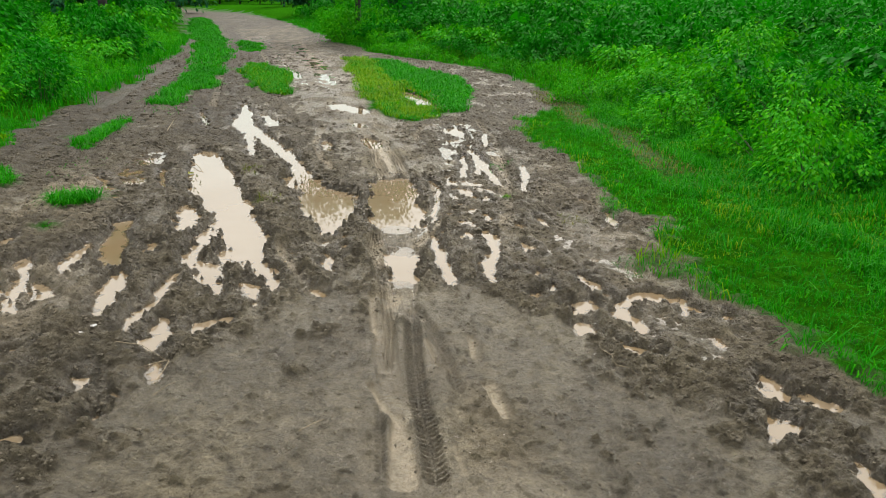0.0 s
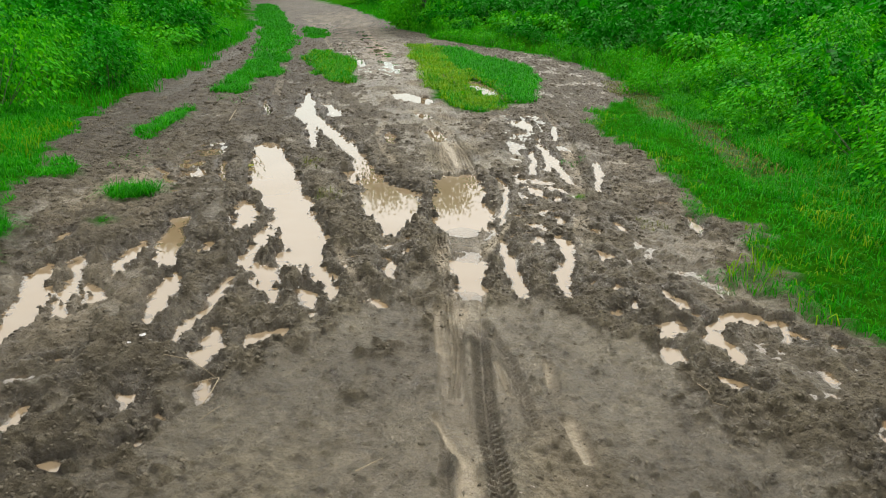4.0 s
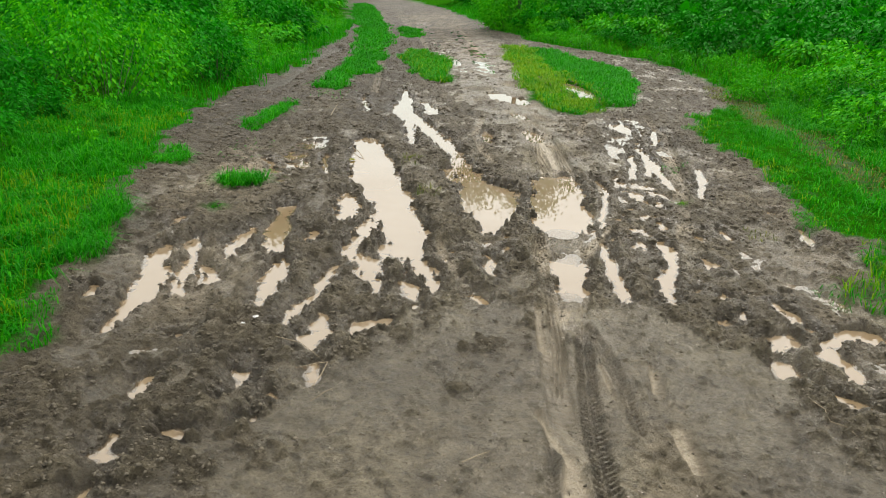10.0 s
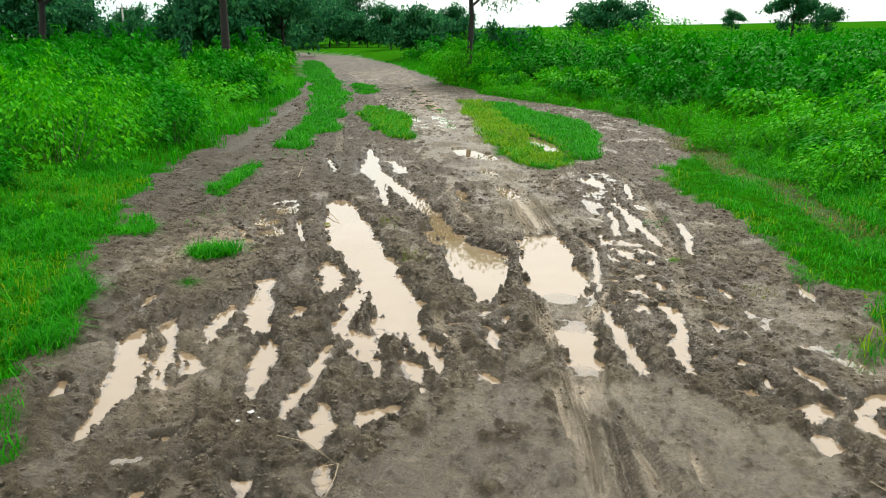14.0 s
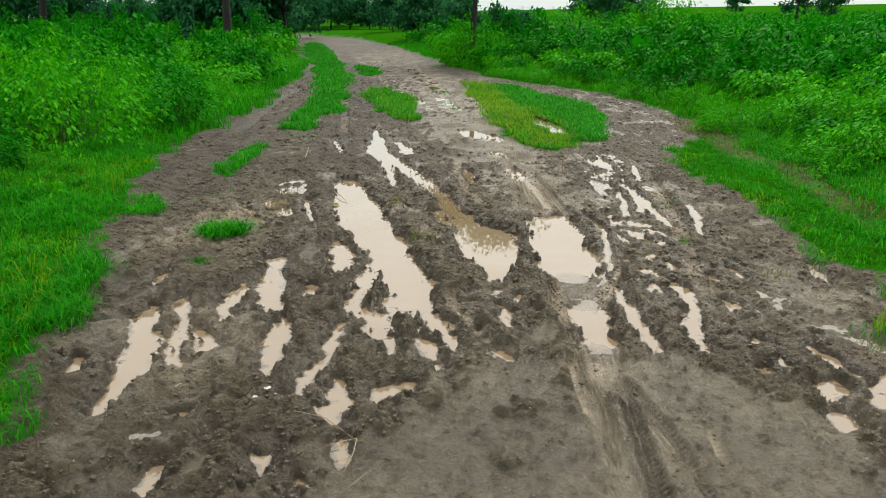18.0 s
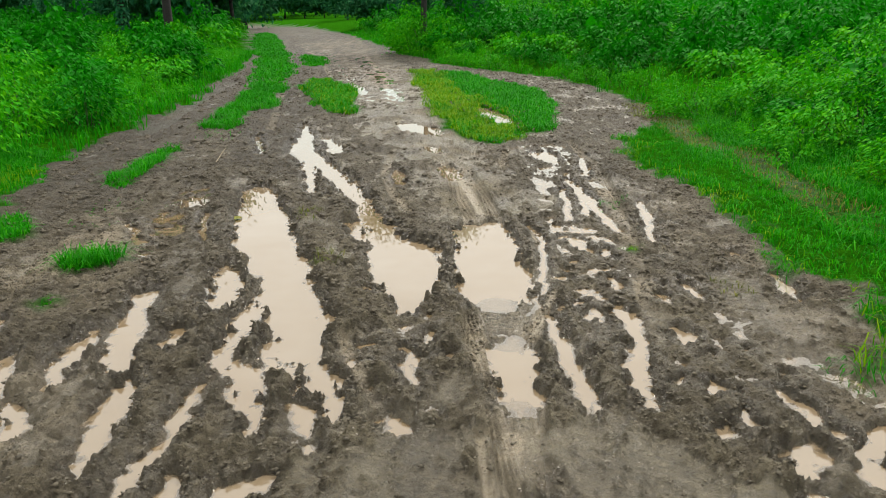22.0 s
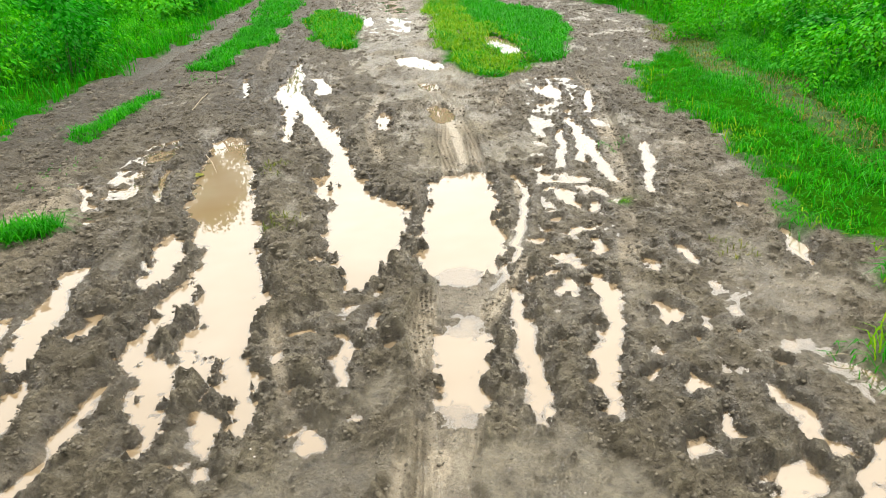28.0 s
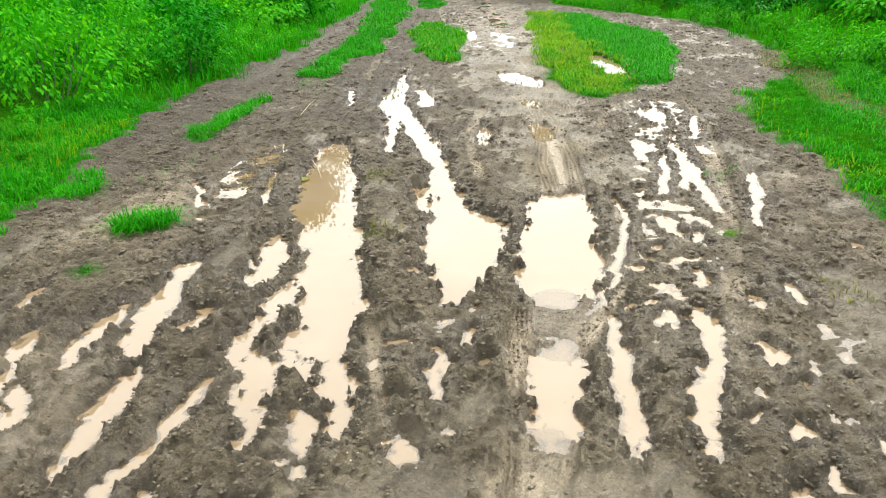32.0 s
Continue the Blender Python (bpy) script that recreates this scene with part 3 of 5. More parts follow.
# tyre ruts: lanes with how deep they are pressed in
RUTS = [
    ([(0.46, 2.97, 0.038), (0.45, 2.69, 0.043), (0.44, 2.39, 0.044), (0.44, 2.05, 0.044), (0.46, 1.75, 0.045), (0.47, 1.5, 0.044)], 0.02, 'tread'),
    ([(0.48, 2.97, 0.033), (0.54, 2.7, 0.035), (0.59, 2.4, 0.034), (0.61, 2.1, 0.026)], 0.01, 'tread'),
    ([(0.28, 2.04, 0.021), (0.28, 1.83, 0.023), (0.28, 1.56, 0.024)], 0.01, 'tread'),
    ([(0.37, 3.16, 0.046), (0.31, 2.8, 0.052), (0.31, 2.42, 0.057), (0.34, 2.08, 0.055), (0.36, 1.9, 0.056)], 0.02, 'smooth'),
    ([(0.35, 1.9, 0.024), (0.36, 1.74, 0.048), (0.36, 1.49, 0.058)], 0.02, 'film'),
    ([(0.28, 4.07, 0.035), (0.3, 3.59, 0.044), (0.32, 3.19, 0.046), (0.33, 2.8, 0.042)], 0.012, 'groove'),
    ([(0.66, 4.45, 0.038), (0.56, 3.99, 0.034)], 0.012, 'groove'),
    ([(0.28, 4.26, 0.055), (0.26, 3.95, 0.055), (0.31, 3.62, 0.05)], 0.014, 'groove'),
    ([(0.32, 3.48, 0.035), (0.34, 3.29, 0.037), (0.35, 3.08, 0.037)], 0.016, 'tread'),
    ([(0.66, 4.38, 0.036), (0.55, 4.11, 0.034), (0.51, 3.96, 0.027)], 0.014, 'groove'),
    ([(0.37, 8.01, 0.093), (0.35, 6.84, 0.087), (0.39, 6.11, 0.095)], 0.01, 'smooth'),
    ([(0.73, 2.56, 0.024), (0.73, 2.37, 0.027)], 0.012, 'smooth'),
    ([(0.75, 2.12, 0.03), (0.78, 1.9, 0.031)], 0.012, 'smooth'),
    ([(-0.86, 3.87, 0.028), (-0.91, 3.28, 0.027), (-0.95, 2.81, 0.027)], 0.03, 'smooth'),
    ([(1.59, 7.32, 0.068), (1.4, 5.53, 0.063), (1.14, 3.94, 0.054)], 0.03, 'smooth'),
    ([(-0.36, 4.04, 0.029), (-0.24, 3.64, 0.03), (-0.13, 3.33, 0.027)], 0.03, 'smooth'),
    ([(-4.53, 18.12, 0.186), (-4.17, 14.26, 0.191), (-3.71, 10.48, 0.198)], 0.03, 'dark'),
    ([(0.36, 6.18, 0.054), (0.27, 6.84, 0.052), (0.25, 7.79, 0.05), (0.12, 8.8, 0.046), (-0.11, 9.58, 0.045)], 0.012, 'groove'),
    ([(0.52, 6.24, 0.047), (0.49, 7, 0.053), (0.38, 8.01, 0.046), (0.17, 9.04, 0.042)], 0.012, 'groove'),
    ([(1.08, 7.3, 0.046), (0.9, 7.87, 0.044), (0.61, 8.63, 0.045), (0.28, 9.21, 0.043)], 0.01, 'groove'),
    ([(-0.09, 6.25, 0.04), (-0.27, 6.94, 0.041), (-0.4, 7.72, 0.04), (-0.38, 8.84, 0.041)], 0.014, 'smooth'),
    ([(1.7, 9.62, 0.042), (1.68, 7.93, 0.044), (1.59, 6.63, 0.044)], 0.016, 'groove'),
    ([(1.27, 9.66, 0.037), (0.87, 8.89, 0.04), (0.72, 7.76, 0.044)], 0.01, 'groove'),
    ([(-1.5, 12.86, 0.058), (-2.06, 17.08, 0.064), (-3.52, 25.11, 0.074), (-6.42, 38.32, 0.082)], 0.015, 'groove'),
    ([(-2.11, 10.7, 0.065), (-2.82, 15.04, 0.068), (-4.61, 24.82, 0.072), (-8.05, 41.62, 0.087)], 0.02, 'groove'),
    ([(-0.65, 13.87, 0.074), (-1.11, 18.82, 0.071), (-2.49, 28.91, 0.085)], 0.012, 'groove'),
    ([(0.73, 2.61, 0.016), (0.71, 2.4, 0.016)], 0.008, 'film'),
    ([(0.72, 2.14, 0.012), (0.76, 2, 0.021), (0.77, 1.89, 0.014)], 0.008, 'film'),
    ([(0.55, 1.69, 0.008), (0.57, 1.52, 0.012)], 0.008, 'film'),
    ([(0.51, 1.78, 0.009), (0.57, 1.72, 0.009)], 0.008, 'film'),
    ([(0.51, 2.58, 0.014), (0.54, 2.3, 0.01)], 0.008, 'film'),
    ([(0.24, 2.16, 0.015), (0.32, 1.91, 0.018)], 0.008, 'film'),
    ([(0.25, 3.16, 0.025), (0.26, 2.66, 0.019)], 0.008, 'film'),
    ([(0.58, 6.04, 0.03), (0.52, 6.83, 0.035), (0.42, 7.57, 0.029)], 0.014, 'groove'),
    ([(0.45, 6.24, 0.031), (0.39, 7, 0.044), (0.3, 7.79, 0.04)], 0.01, 'film'),
    ([(0.28, 4.23, 0.034), (0.32, 3.79, 0.038), (0.33, 3.42, 0.029)], 0.012, 'groove'),
    ([(0.74, 4.59, 0.022), (0.57, 4.07, 0.023)], 0.01, 'film'),
    ([(0.32, 3.1, 0.022), (0.34, 2.75, 0.029), (0.32, 2.34, 0.029)], 0.012, 'groove'),
    ([(0.51, 3.5, 0.029), (0.48, 3.17, 0.027)], 0.012, 'groove'),
    ([(0.78, 5.8, 0.028), (0.78, 5.44, 0.027)], 0.008, 'film'),
]
# ground broken by hooves and wheels, where small hollows fill with water
HOLLOWS = [([(0.95, 4.2, .12), (1.05, 5.2, .25), (1.15, 6.2, .3), (1.3, 7.5, .35), (1.35, 8.8, .3)], 0.75),
           ([(-1.9, 6.0, .25), (-2.1, 7.5, .2)], 0.75), ([(-1.8, 3.2, .3), (-1.6, 2.6, .3)], 0.65),
           ([(1.75, 3.6, .3), (1.9, 2.6, .3)], 0.42), ([(1.3, 3.6, .25), (1.6, 4.6, .3)], 0.42),
           ([(-0.2, 3.9, .2), (0.05, 4.3, .15)], 0.6), ([(-3.4, 25, .4), (-4.5, 33, .3), (-1.8, 17, .3), (-1.0, 14, .3)], 0.7)]
HOOF_MARKS = [[(1.35, 9.3, 0.3), (1.32, 7.37, 0.28), (1.2, 6.26, 0.26), (1.08, 5.27, 0.24), (1.0, 4.59, 0.18)], [(-2.05, 7.2, 0.12), (-1.95, 6.2, 0.15), (-1.8, 5.4, 0.1)], [(0.91, 4.41, 0.108), (0.9, 3.94, 0.13)]]
FAR_HOLLOWS = [[(-2.71, 28.5, 0.293), (-1.61, 21.7, 0.341), (-0.94, 17.1, 0.311), (-0.52, 13.43, 0.147)]]


def churned(x, y):
    """How broken up the mud is: 0 trodden smooth, 1 deep clods."""
    crown = smooth(0.45, -0.35, lane(x, y, [(0.35, 0.0, 1.4), (0.35, 1.9, 1.1), (0.42, 2.45, .75), (0.5, 2.85, .35)]))
    silty = smooth(0.3, -0.3, lane(x, y, [(0.4, 6.2, .35), (0.3, 8.5, .5), (-0.3, 12, .8), (-1.4, 20, 1.0), (-6, 45, 2)]))
    side = smooth(0.4, -0.3, lane(x, y, [(1.9, 4.6, .3), (2.0, 6.5, .25)])) * 0.5
    c = 0.95 - 0.8 * crown - 0.55 * silty - 0.12 * side + 0.4 * smooth(-1.3, -2.1, x) * smooth(4.5, 6.5, y)
    return np.clip(c + 0.5 * (vnoise(x, y, 0.5, 11) - 0.5), 0.05, 1.25)


def far_rise(x, y):
    """The land away from the track: banks, and fields that climb slowly to the right."""
    lo, bo = np.interp(y, *LEFT_EDGE) - x, x - np.interp(y, *BANK_EDGE)
    z = 0.22 * smooth(0.3, 2.2, lo) + 0.25 * smooth(2, 7, lo) + 0.004 * np.clip(lo - 10, 0, 300)
    z = z + 0.35 * smooth(0.0, 2.0, bo) + 0.35 * smooth(2, 8, bo) + 0.030 * np.clip(bo - 6, 0, 500) * smooth(4, 30, bo)
    return z


def lumps(x, y, loose):
    """Kneaded mud: smeared flat in places and dug up into dark clods in others. Its relief in metres, its shade, and how broken it is."""
    bx = x + 0.026 * gnoise(x, y, 0.06, 26) + 0.006 * gnoise(x, y, 0.025, 28)
    by = y + 0.030 * gnoise(x, y, 0.06, 27) + 0.007 * gnoise(x, y, 0.025, 29)
    where = 0.50 * gnoise(x, y * 0.55, 0.36, 21) + 0.42 * gnoise(bx, by * 0.7, 0.14, 22) + 0.30 * gnoise(bx, by, 0.055, 23) + 0.95 * (loose - 0.66)
    broken = smooth(-0.06, 0.10, where)
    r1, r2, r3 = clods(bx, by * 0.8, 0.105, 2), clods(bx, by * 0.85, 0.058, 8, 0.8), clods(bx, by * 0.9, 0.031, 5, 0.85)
    grain = gnoise(bx, by, 0.017, 24)
    dug = (0.050 + 0.020 * smooth(5, 9, y)) * r1 + 0.068 * r2 * smooth(16, 8, y)
    top = 0.021 + 0.016 * vnoise(x, y, 0.09, 34)
    dug = -0.004 + top * np.tanh(dug / top) + 0.030 * r3 * smooth(7, 4, y) + 0.004 * grain * smooth(4.5, 2.5, y)      # tops trodden flat
    smear = 0.007 * gnoise(x, y * 0.5, 0.12, 30) + 0.0035 * gnoise(bx, by * 0.7, 0.045, 31) + 0.0018 * grain + 0.05 * np.clip(r3 - 0.34, 0, 1) + 0.045 * np.clip(r2 - 0.46, 0, 1)
    z = broken * dug + (1 - broken) * smear
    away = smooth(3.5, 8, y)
    # Tone lifts clod tops and darkens the gaps between: relief shade in the colour.
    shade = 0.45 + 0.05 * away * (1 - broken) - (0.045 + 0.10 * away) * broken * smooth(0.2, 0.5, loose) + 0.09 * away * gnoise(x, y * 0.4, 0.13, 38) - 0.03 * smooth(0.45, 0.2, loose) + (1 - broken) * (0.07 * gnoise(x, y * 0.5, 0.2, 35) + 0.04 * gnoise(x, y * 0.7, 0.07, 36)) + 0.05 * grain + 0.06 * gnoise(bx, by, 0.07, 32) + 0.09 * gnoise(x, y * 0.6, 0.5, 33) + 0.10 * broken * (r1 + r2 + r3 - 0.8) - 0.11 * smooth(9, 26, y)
    shade = shade + 0.045 * smooth(-1.5, -0.7, x) * smooth(1.7, 1.1, x) * smooth(2.4, 3.0, y) * smooth(8.5, 5.5, y)      # paler, silty middle
    return z, shade, broken


def height(x, y):
    z = far_rise(x, y) + 0.03 * (vnoise(x, y, 2.3, 1) - 0.5)
    lo, ro = left_out(x, y), right_out(x, y)
    on = smooth(0.15, -0.15, np.maximum(lo, ro))
    streak = vnoise(x * 3.2 + 0.25 * y, y * 0.55, 0.32, 25) - 0.5       # drawn out along the wheels' way
    z = z + on * churned(x, y) * 0.045 * streak + 0.010
    z = z + (1 - on) * 0.05 * (vnoise(x, y, 0.085, 22) - 0.3)
    return z


# ---------------------------------------------------------------- the ground: one sheet to the horizon
def tail(v, step, way):
    """Wider and wider lines from v out to the horizon."""
    out = []
    while abs(v) < 1500:
        step *= 1.11
        v += way * step
        out.append(v)
    return np.array(out[::way])


core = np.concatenate([np.arange(-6.5, -2.6, 0.033), np.arange(-2.6, 0.18, 0.0095), np.arange(0.18, 0.82, 0.0055), np.arange(0.82, 2.45, 0.0095), np.arange(2.45, 4.6, 0.033)])
GX = np.concatenate([tail(core[0], 0.028, -1), core, tail(core[-1], 0.028, 1)])
gy, v = [1.25], 1.25
while v < 2500:
    v += 0.0034 * v if v < 7 else 0.0062 * v if v < 30 else 0.035 * v
    gy.append(v)
GY = np.array([-1500, -400, -100, -30, -12, -7, -4.5] + list(np.arange(-3.4, 1.24, 0.055)) + gy)
XX, YY = np.meshgrid(GX, GY)
ZZ = height(XX, YY)
NEAR = (XX > -24) & (XX < 5) & (YY > -3.5) & (YY < 110)
WET, SILT, TURFY = (np.zeros_like(XX) for _ in range(3))
OWNER = np.full(XX.shape, -1)
nx_, ny_ = XX[NEAR], YY[NEAR]
nz = ZZ[NEAR]
ch = churned(nx_, ny_)
verge = smooth(0.15, -0.15, np.maximum(left_out(nx_, ny_), right_out(nx_, ny_)))
clod, shade, broken = lumps(nx_, ny_, ch)
nz = nz + verge * clod
TONE = np.full(XX.shape, 0.5)
wet, silt, turf, owner = 0.75 * (1 - broken) * verge * smooth(30, 12, ny_) * smooth(0.2, 0.5, 0.5 * ch + vnoise(nx_, ny_ * 0.6, 0.4, 59) * 0.6), np.zeros_like(nx_), np.zeros_like(nx_), np.full(nx_.shape, -1)

# ruts first, then hollows, then water basins
for pts, depth, kind in RUTS:
    d = lane(nx_, ny_, pts)
    w = pts[0][2]
    inside = smooth(0.01, -0.015, d)
    nz = nz * (1 - (0.85 if kind != 'smooth' else 0.5) * inside) + inside * (-depth * 0.6) + 0.010 * smooth(0.05, 0.01, np.abs(d - 0.02)) * vnoise(nx_, ny_, 0.1, 28)
    if kind == "tread":
        # lugs: slanting blocks pressed in by a motorcycle tyre
        axis = np.interp(ny_, [q[1] for q in pts][::-1] if pts[0][1] > pts[-1][1] else [q[1] for q in pts],
                         [q[0] for q in pts][::-1] if pts[0][1] > pts[-1][1] else [q[0] for q in pts])
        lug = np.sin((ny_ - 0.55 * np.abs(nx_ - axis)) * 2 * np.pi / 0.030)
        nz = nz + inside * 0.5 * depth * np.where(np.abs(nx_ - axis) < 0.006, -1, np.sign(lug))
        # Recess shade painted into the tread's tone, stronger with its depth.
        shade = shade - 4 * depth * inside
    elif kind == "groove":
        axis = np.interp(ny_, sorted(q[1] for q in pts), [q[0] for q in sorted(pts, key=lambda q: q[1])])
        coarse = 1 + 0.6 * smooth(5, 7, ny_)
        nz = nz + inside * 0.009 * np.sin((nx_ - axis) * 2 * np.pi / (0.021 * coarse))
        silt = silt + 0.40 * inside * vnoise(nx_, ny_, 0.3, 29)
    elif kind == "film":
        silt = silt + 0.75 * inside * (0.6 + 0.4 * vnoise(nx_, ny_, 0.15, 29))
        wet = np.maximum(wet, 0.7 * inside)
    elif kind == "dark":
        shade = shade - 0.06 * inside
    else:
        silt = silt + 0.55 * inside * vnoise(nx_, ny_, 0.25, 29)
dry = np.maximum(nz, LEVEL + 0.006)
for pts, amount in HOLLOWS:
    m = smooth(0.1, -0.12, lane(nx_, ny_, pts))
    dent = (vnoise(nx_ * 1.1, ny_ * 0.5, 0.085, 31) - 0.5) * 0.55 + (vnoise(nx_, ny_ * 0.7, 0.045, 32) - 0.5) * 0.35 + (vnoise(nx_, ny_, 0.02, 33) - 0.5) * 0.2
    low = LEVEL + 0.006 + 0.10 * (dent + 0.22 - 0.30 * amount)
    pick = m > 0.3
    dry = np.where(pick, dry * (1 - m) + np.minimum(dry, np.maximum(low, LEVEL - 0.03)) * m, dry)
    owner = np.where(pick & (dry < LEVEL + 0.004), len(POOLS), owner)
for pts in FAR_HOLLOWS:
    m = smooth(0.12, -0.15, lane(nx_, ny_, pts))
    dent = 0.6 * vnoise(nx_ + 0.12 * ny_, ny_ * 0.45, 0.13, 34) + 0.4 * vnoise(nx_, ny_ * 0.5, 0.075, 35)
    low = LEVEL + 0.12 * (dent - 0.46)
    dry = np.where(m > 0, dry * (1 - m) + np.minimum(dry, np.maximum(low, LEVEL - 0.03)) * m, dry)
    owner = np.where((m > 0.2) & (dry < LEVEL + 0.004), len(POOLS), owner)
for pts in HOOF_MARKS:
    m = smooth(0.08, -0.08, lane(nx_, ny_, pts))
    dent = 0.6 * vnoise(nx_ * 0.6, ny_ * 0.8, 0.055, 36) + 0.4 * vnoise(nx_ * 0.8, ny_, 0.03, 37)
    low = LEVEL + 0.11 * (dent - 0.49)
    dry = np.where(m > 0, dry * (1 - m) + np.minimum(dry, np.maximum(low, LEVEL - 0.03)) * m, dry)
    owner = np.where((m > 0.2) & (dry < LEVEL + 0.004), len(POOLS), owner)
wx = nx_ + 0.050 * (vnoise(nx_, ny_, 0.11, 41) - 0.5) + 0.030 * (vnoise(nx_, ny_, 0.045, 42) - 0.5)
wy = ny_ + 0.16 * (vnoise(nx_, ny_, 0.14, 43) - 0.5) + 0.07 * (vnoise(nx_, ny_, 0.05, 44) - 0.5)
SHORE = np.full(nx_.shape, 9.0)
lump_edge = np.clip(clod, 0, 0.04) / 0.04 - 0.50 + 0.45 * gnoise(nx_, ny_ * 0.8, 0.05, 47) + 0.3 * gnoise(nx_, ny_, 0.022, 48)
for number, lanes in enumerate(POOLS):
    allp = [q for ln in lanes for q in ln]
    x0, x1 = min(q[0] - q[2] for q in allp) - 0.4, max(q[0] + q[2] for q in allp) + 0.4
    y0, y1 = min(q[1] - q[2] for q in allp) - 0.4, max(q[1] + q[2] for q in allp) + 0.4
    near = np.nonzero((nx_ > x0) & (nx_ < x1) & (ny_ > y0) & (ny_ < y1))[0]
    d = np.full(near.shape, 9.0)
    for ln in lanes:
        d = np.minimum(d, lane(wx[near], wy[near], ln))
    width = min(0.06, 0.8 * sum(q[2] for q in allp) / len(allp))
    d = d + 1.1 * width * lump_edge[near] - 0.012
    closer = d < SHORE[near]
    near, d = near[closer], d[closer]
    SHORE[near] = d
    owner[near[d < 0.05]] = number
bank = smooth(0.09, 0.02, SHORE)
floor = LEVEL + np.where(SHORE < 0, np.clip(SHORE * 0.9, -0.05, 0), np.clip(SHORE * 0.5, 0, 0.018))
squeezed = 0.008 * smooth(0.01, 0.05, SHORE) * smooth(0.16, 0.06, SHORE) * np.clip(0.6 + gnoise(nx_, ny_ * 0.6, 0.16, 49), 0, 1.4)     # mud pushed up beside the water
dry = np.where(SHORE < 9, dry * (1 - bank) + (floor + 0.8 * np.clip(clod, 0, 0.06) * smooth(-0.008, 0.014, SHORE)) * bank + squeezed * ch, dry)
wet = np.maximum(wet, smooth(0.10, 0.0, SHORE) * 0.8)
wet = np.maximum(wet, smooth(0.02, -0.02, dry - LEVEL) * 0.7)
for pts in ([(0.42, 4.5, .12), (0.44, 4.0, .10)], [(0.42, 3.4, .08), (0.42, 2.9, .05)], [(0.62, 4.5, .03), (0.5, 4.1, .03)]):
    d = lane(nx_, ny_, pts)
    soaked = smooth(0.04, -0.03, d)
    wet = np.maximum(wet, soaked)
    dry = dry * (1 - 0.7 * soaked) + 0.7 * soaked * (LEVEL + 0.004)
    silt = silt + 0.2 * soaked
for pts, amount in (([(0.42, 6.1, .2), (0.32, 8.5, .45), (-0.3, 12, .7), (-1.5, 20, .8), (-5, 40, 1.2)], 0.16), ([(0.45, 1.3, .5), (0.45, 2.4, .3), (0.45, 3.3, .15)], 0.2),
                    ([(1.9, 3.0, .3), (1.95, 5.0, .2), (1.9, 6.5, .2)], 0.22), ([(-2.1, 4.6, .25), (-2.3, 6.2, .2)], 0.5), ([(-1.75, 3.6, .2), (-1.4, 2.9, .2)], 0.35)):
    silt = silt + amount * smooth(0.3, -0.2, lane(nx_, ny_, pts)) * smooth(0.25, 0.75, 0.6 * vnoise(nx_, ny_ * 0.5, 0.22, 54) + 0.4 * vnoise(nx_, ny_, 0.06, 55))
silt = silt + 0.05 * smooth(0.4, 0.1, ch) * vnoise(nx_, ny_, 0.4, 30)
shade = shade - 0.10 * smooth(0.05, 0.0, SHORE)
ways = smooth(1.35, 0.55, np.interp(ny_, *LEFT_EDGE) * -1 + nx_) * smooth(5.0, 8.0, ny_)
ways = np.maximum(ways, smooth(0.3, -0.2, lane(nx_, ny_, [(-1.6, 8.5, .4), (-2.3, 12, .4), (-2.9, 16, .4), (-3.9, 22, .5)])))
shade = shade - 0.16 * ways * (0.7 + 0.6 * vnoise(nx_, ny_ * 0.4, 0.2, 58))      # darker, freshly turned wheel ways
shade = shade - 0.05 * smooth(-0.5, -1.1, nx_) * smooth(5.5, 4.0, ny_)
for name, pts in TURF.items():
    turf = np.maximum(turf, smooth(0.06, -0.1, lane(nx_, ny_, pts) + 0.15 * (vnoise(nx_, ny_, 0.2, 51) - 0.5)))
ZZ[NEAR], WET[NEAR], SILT[NEAR], TURFY[NEAR], OWNER[NEAR] = dry, wet, np.clip(silt, 0, 0.8), turf, owner
TURFY = np.maximum(TURFY, np.maximum(smooth(-0.05, 0.15, left_out(XX, YY)), smooth(-0.05, 0.15, right_out(XX, YY))))
bare = smooth(0.28, 0.05, np.abs(XX - 3.3 - 0.35 * (vnoise(XX, YY, 0.9, 62) - 0.5))) * smooth(5.5, 7.5, YY) * smooth(13, 11, YY)
TURFY = TURFY * (1 - 0.4 * bare)
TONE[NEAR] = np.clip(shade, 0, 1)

ny, nx = XX.shape
idx = np.arange(ny * nx).reshape(ny, nx)
quads = np.stack([idx[:-1, :-1], idx[:-1, 1:], idx[1:, 1:], idx[1:, :-1]], -1).reshape(-1, 4)
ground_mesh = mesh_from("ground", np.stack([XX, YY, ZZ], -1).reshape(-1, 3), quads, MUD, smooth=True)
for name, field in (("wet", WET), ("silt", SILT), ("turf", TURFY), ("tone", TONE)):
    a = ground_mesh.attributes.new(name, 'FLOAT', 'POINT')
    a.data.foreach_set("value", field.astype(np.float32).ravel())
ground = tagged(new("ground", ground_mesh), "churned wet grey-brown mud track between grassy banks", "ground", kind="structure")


def ground_at(x, y):
    """Height of the ground sheet, by its nearest lines."""
    i = np.clip(np.searchsorted(GX, x), 0, nx - 1)
    j = np.clip(np.searchsorted(GY, y), 0, ny - 1)
    return ZZ[j, i]


# ---------------------------------------------------------------- water in the hollows
cell_low = np.minimum(np.minimum(ZZ[:-1, :-1], ZZ[1:, 1:]), np.minimum(ZZ[:-1, 1:], ZZ[1:, :-1])) < LEVEL + 0.001
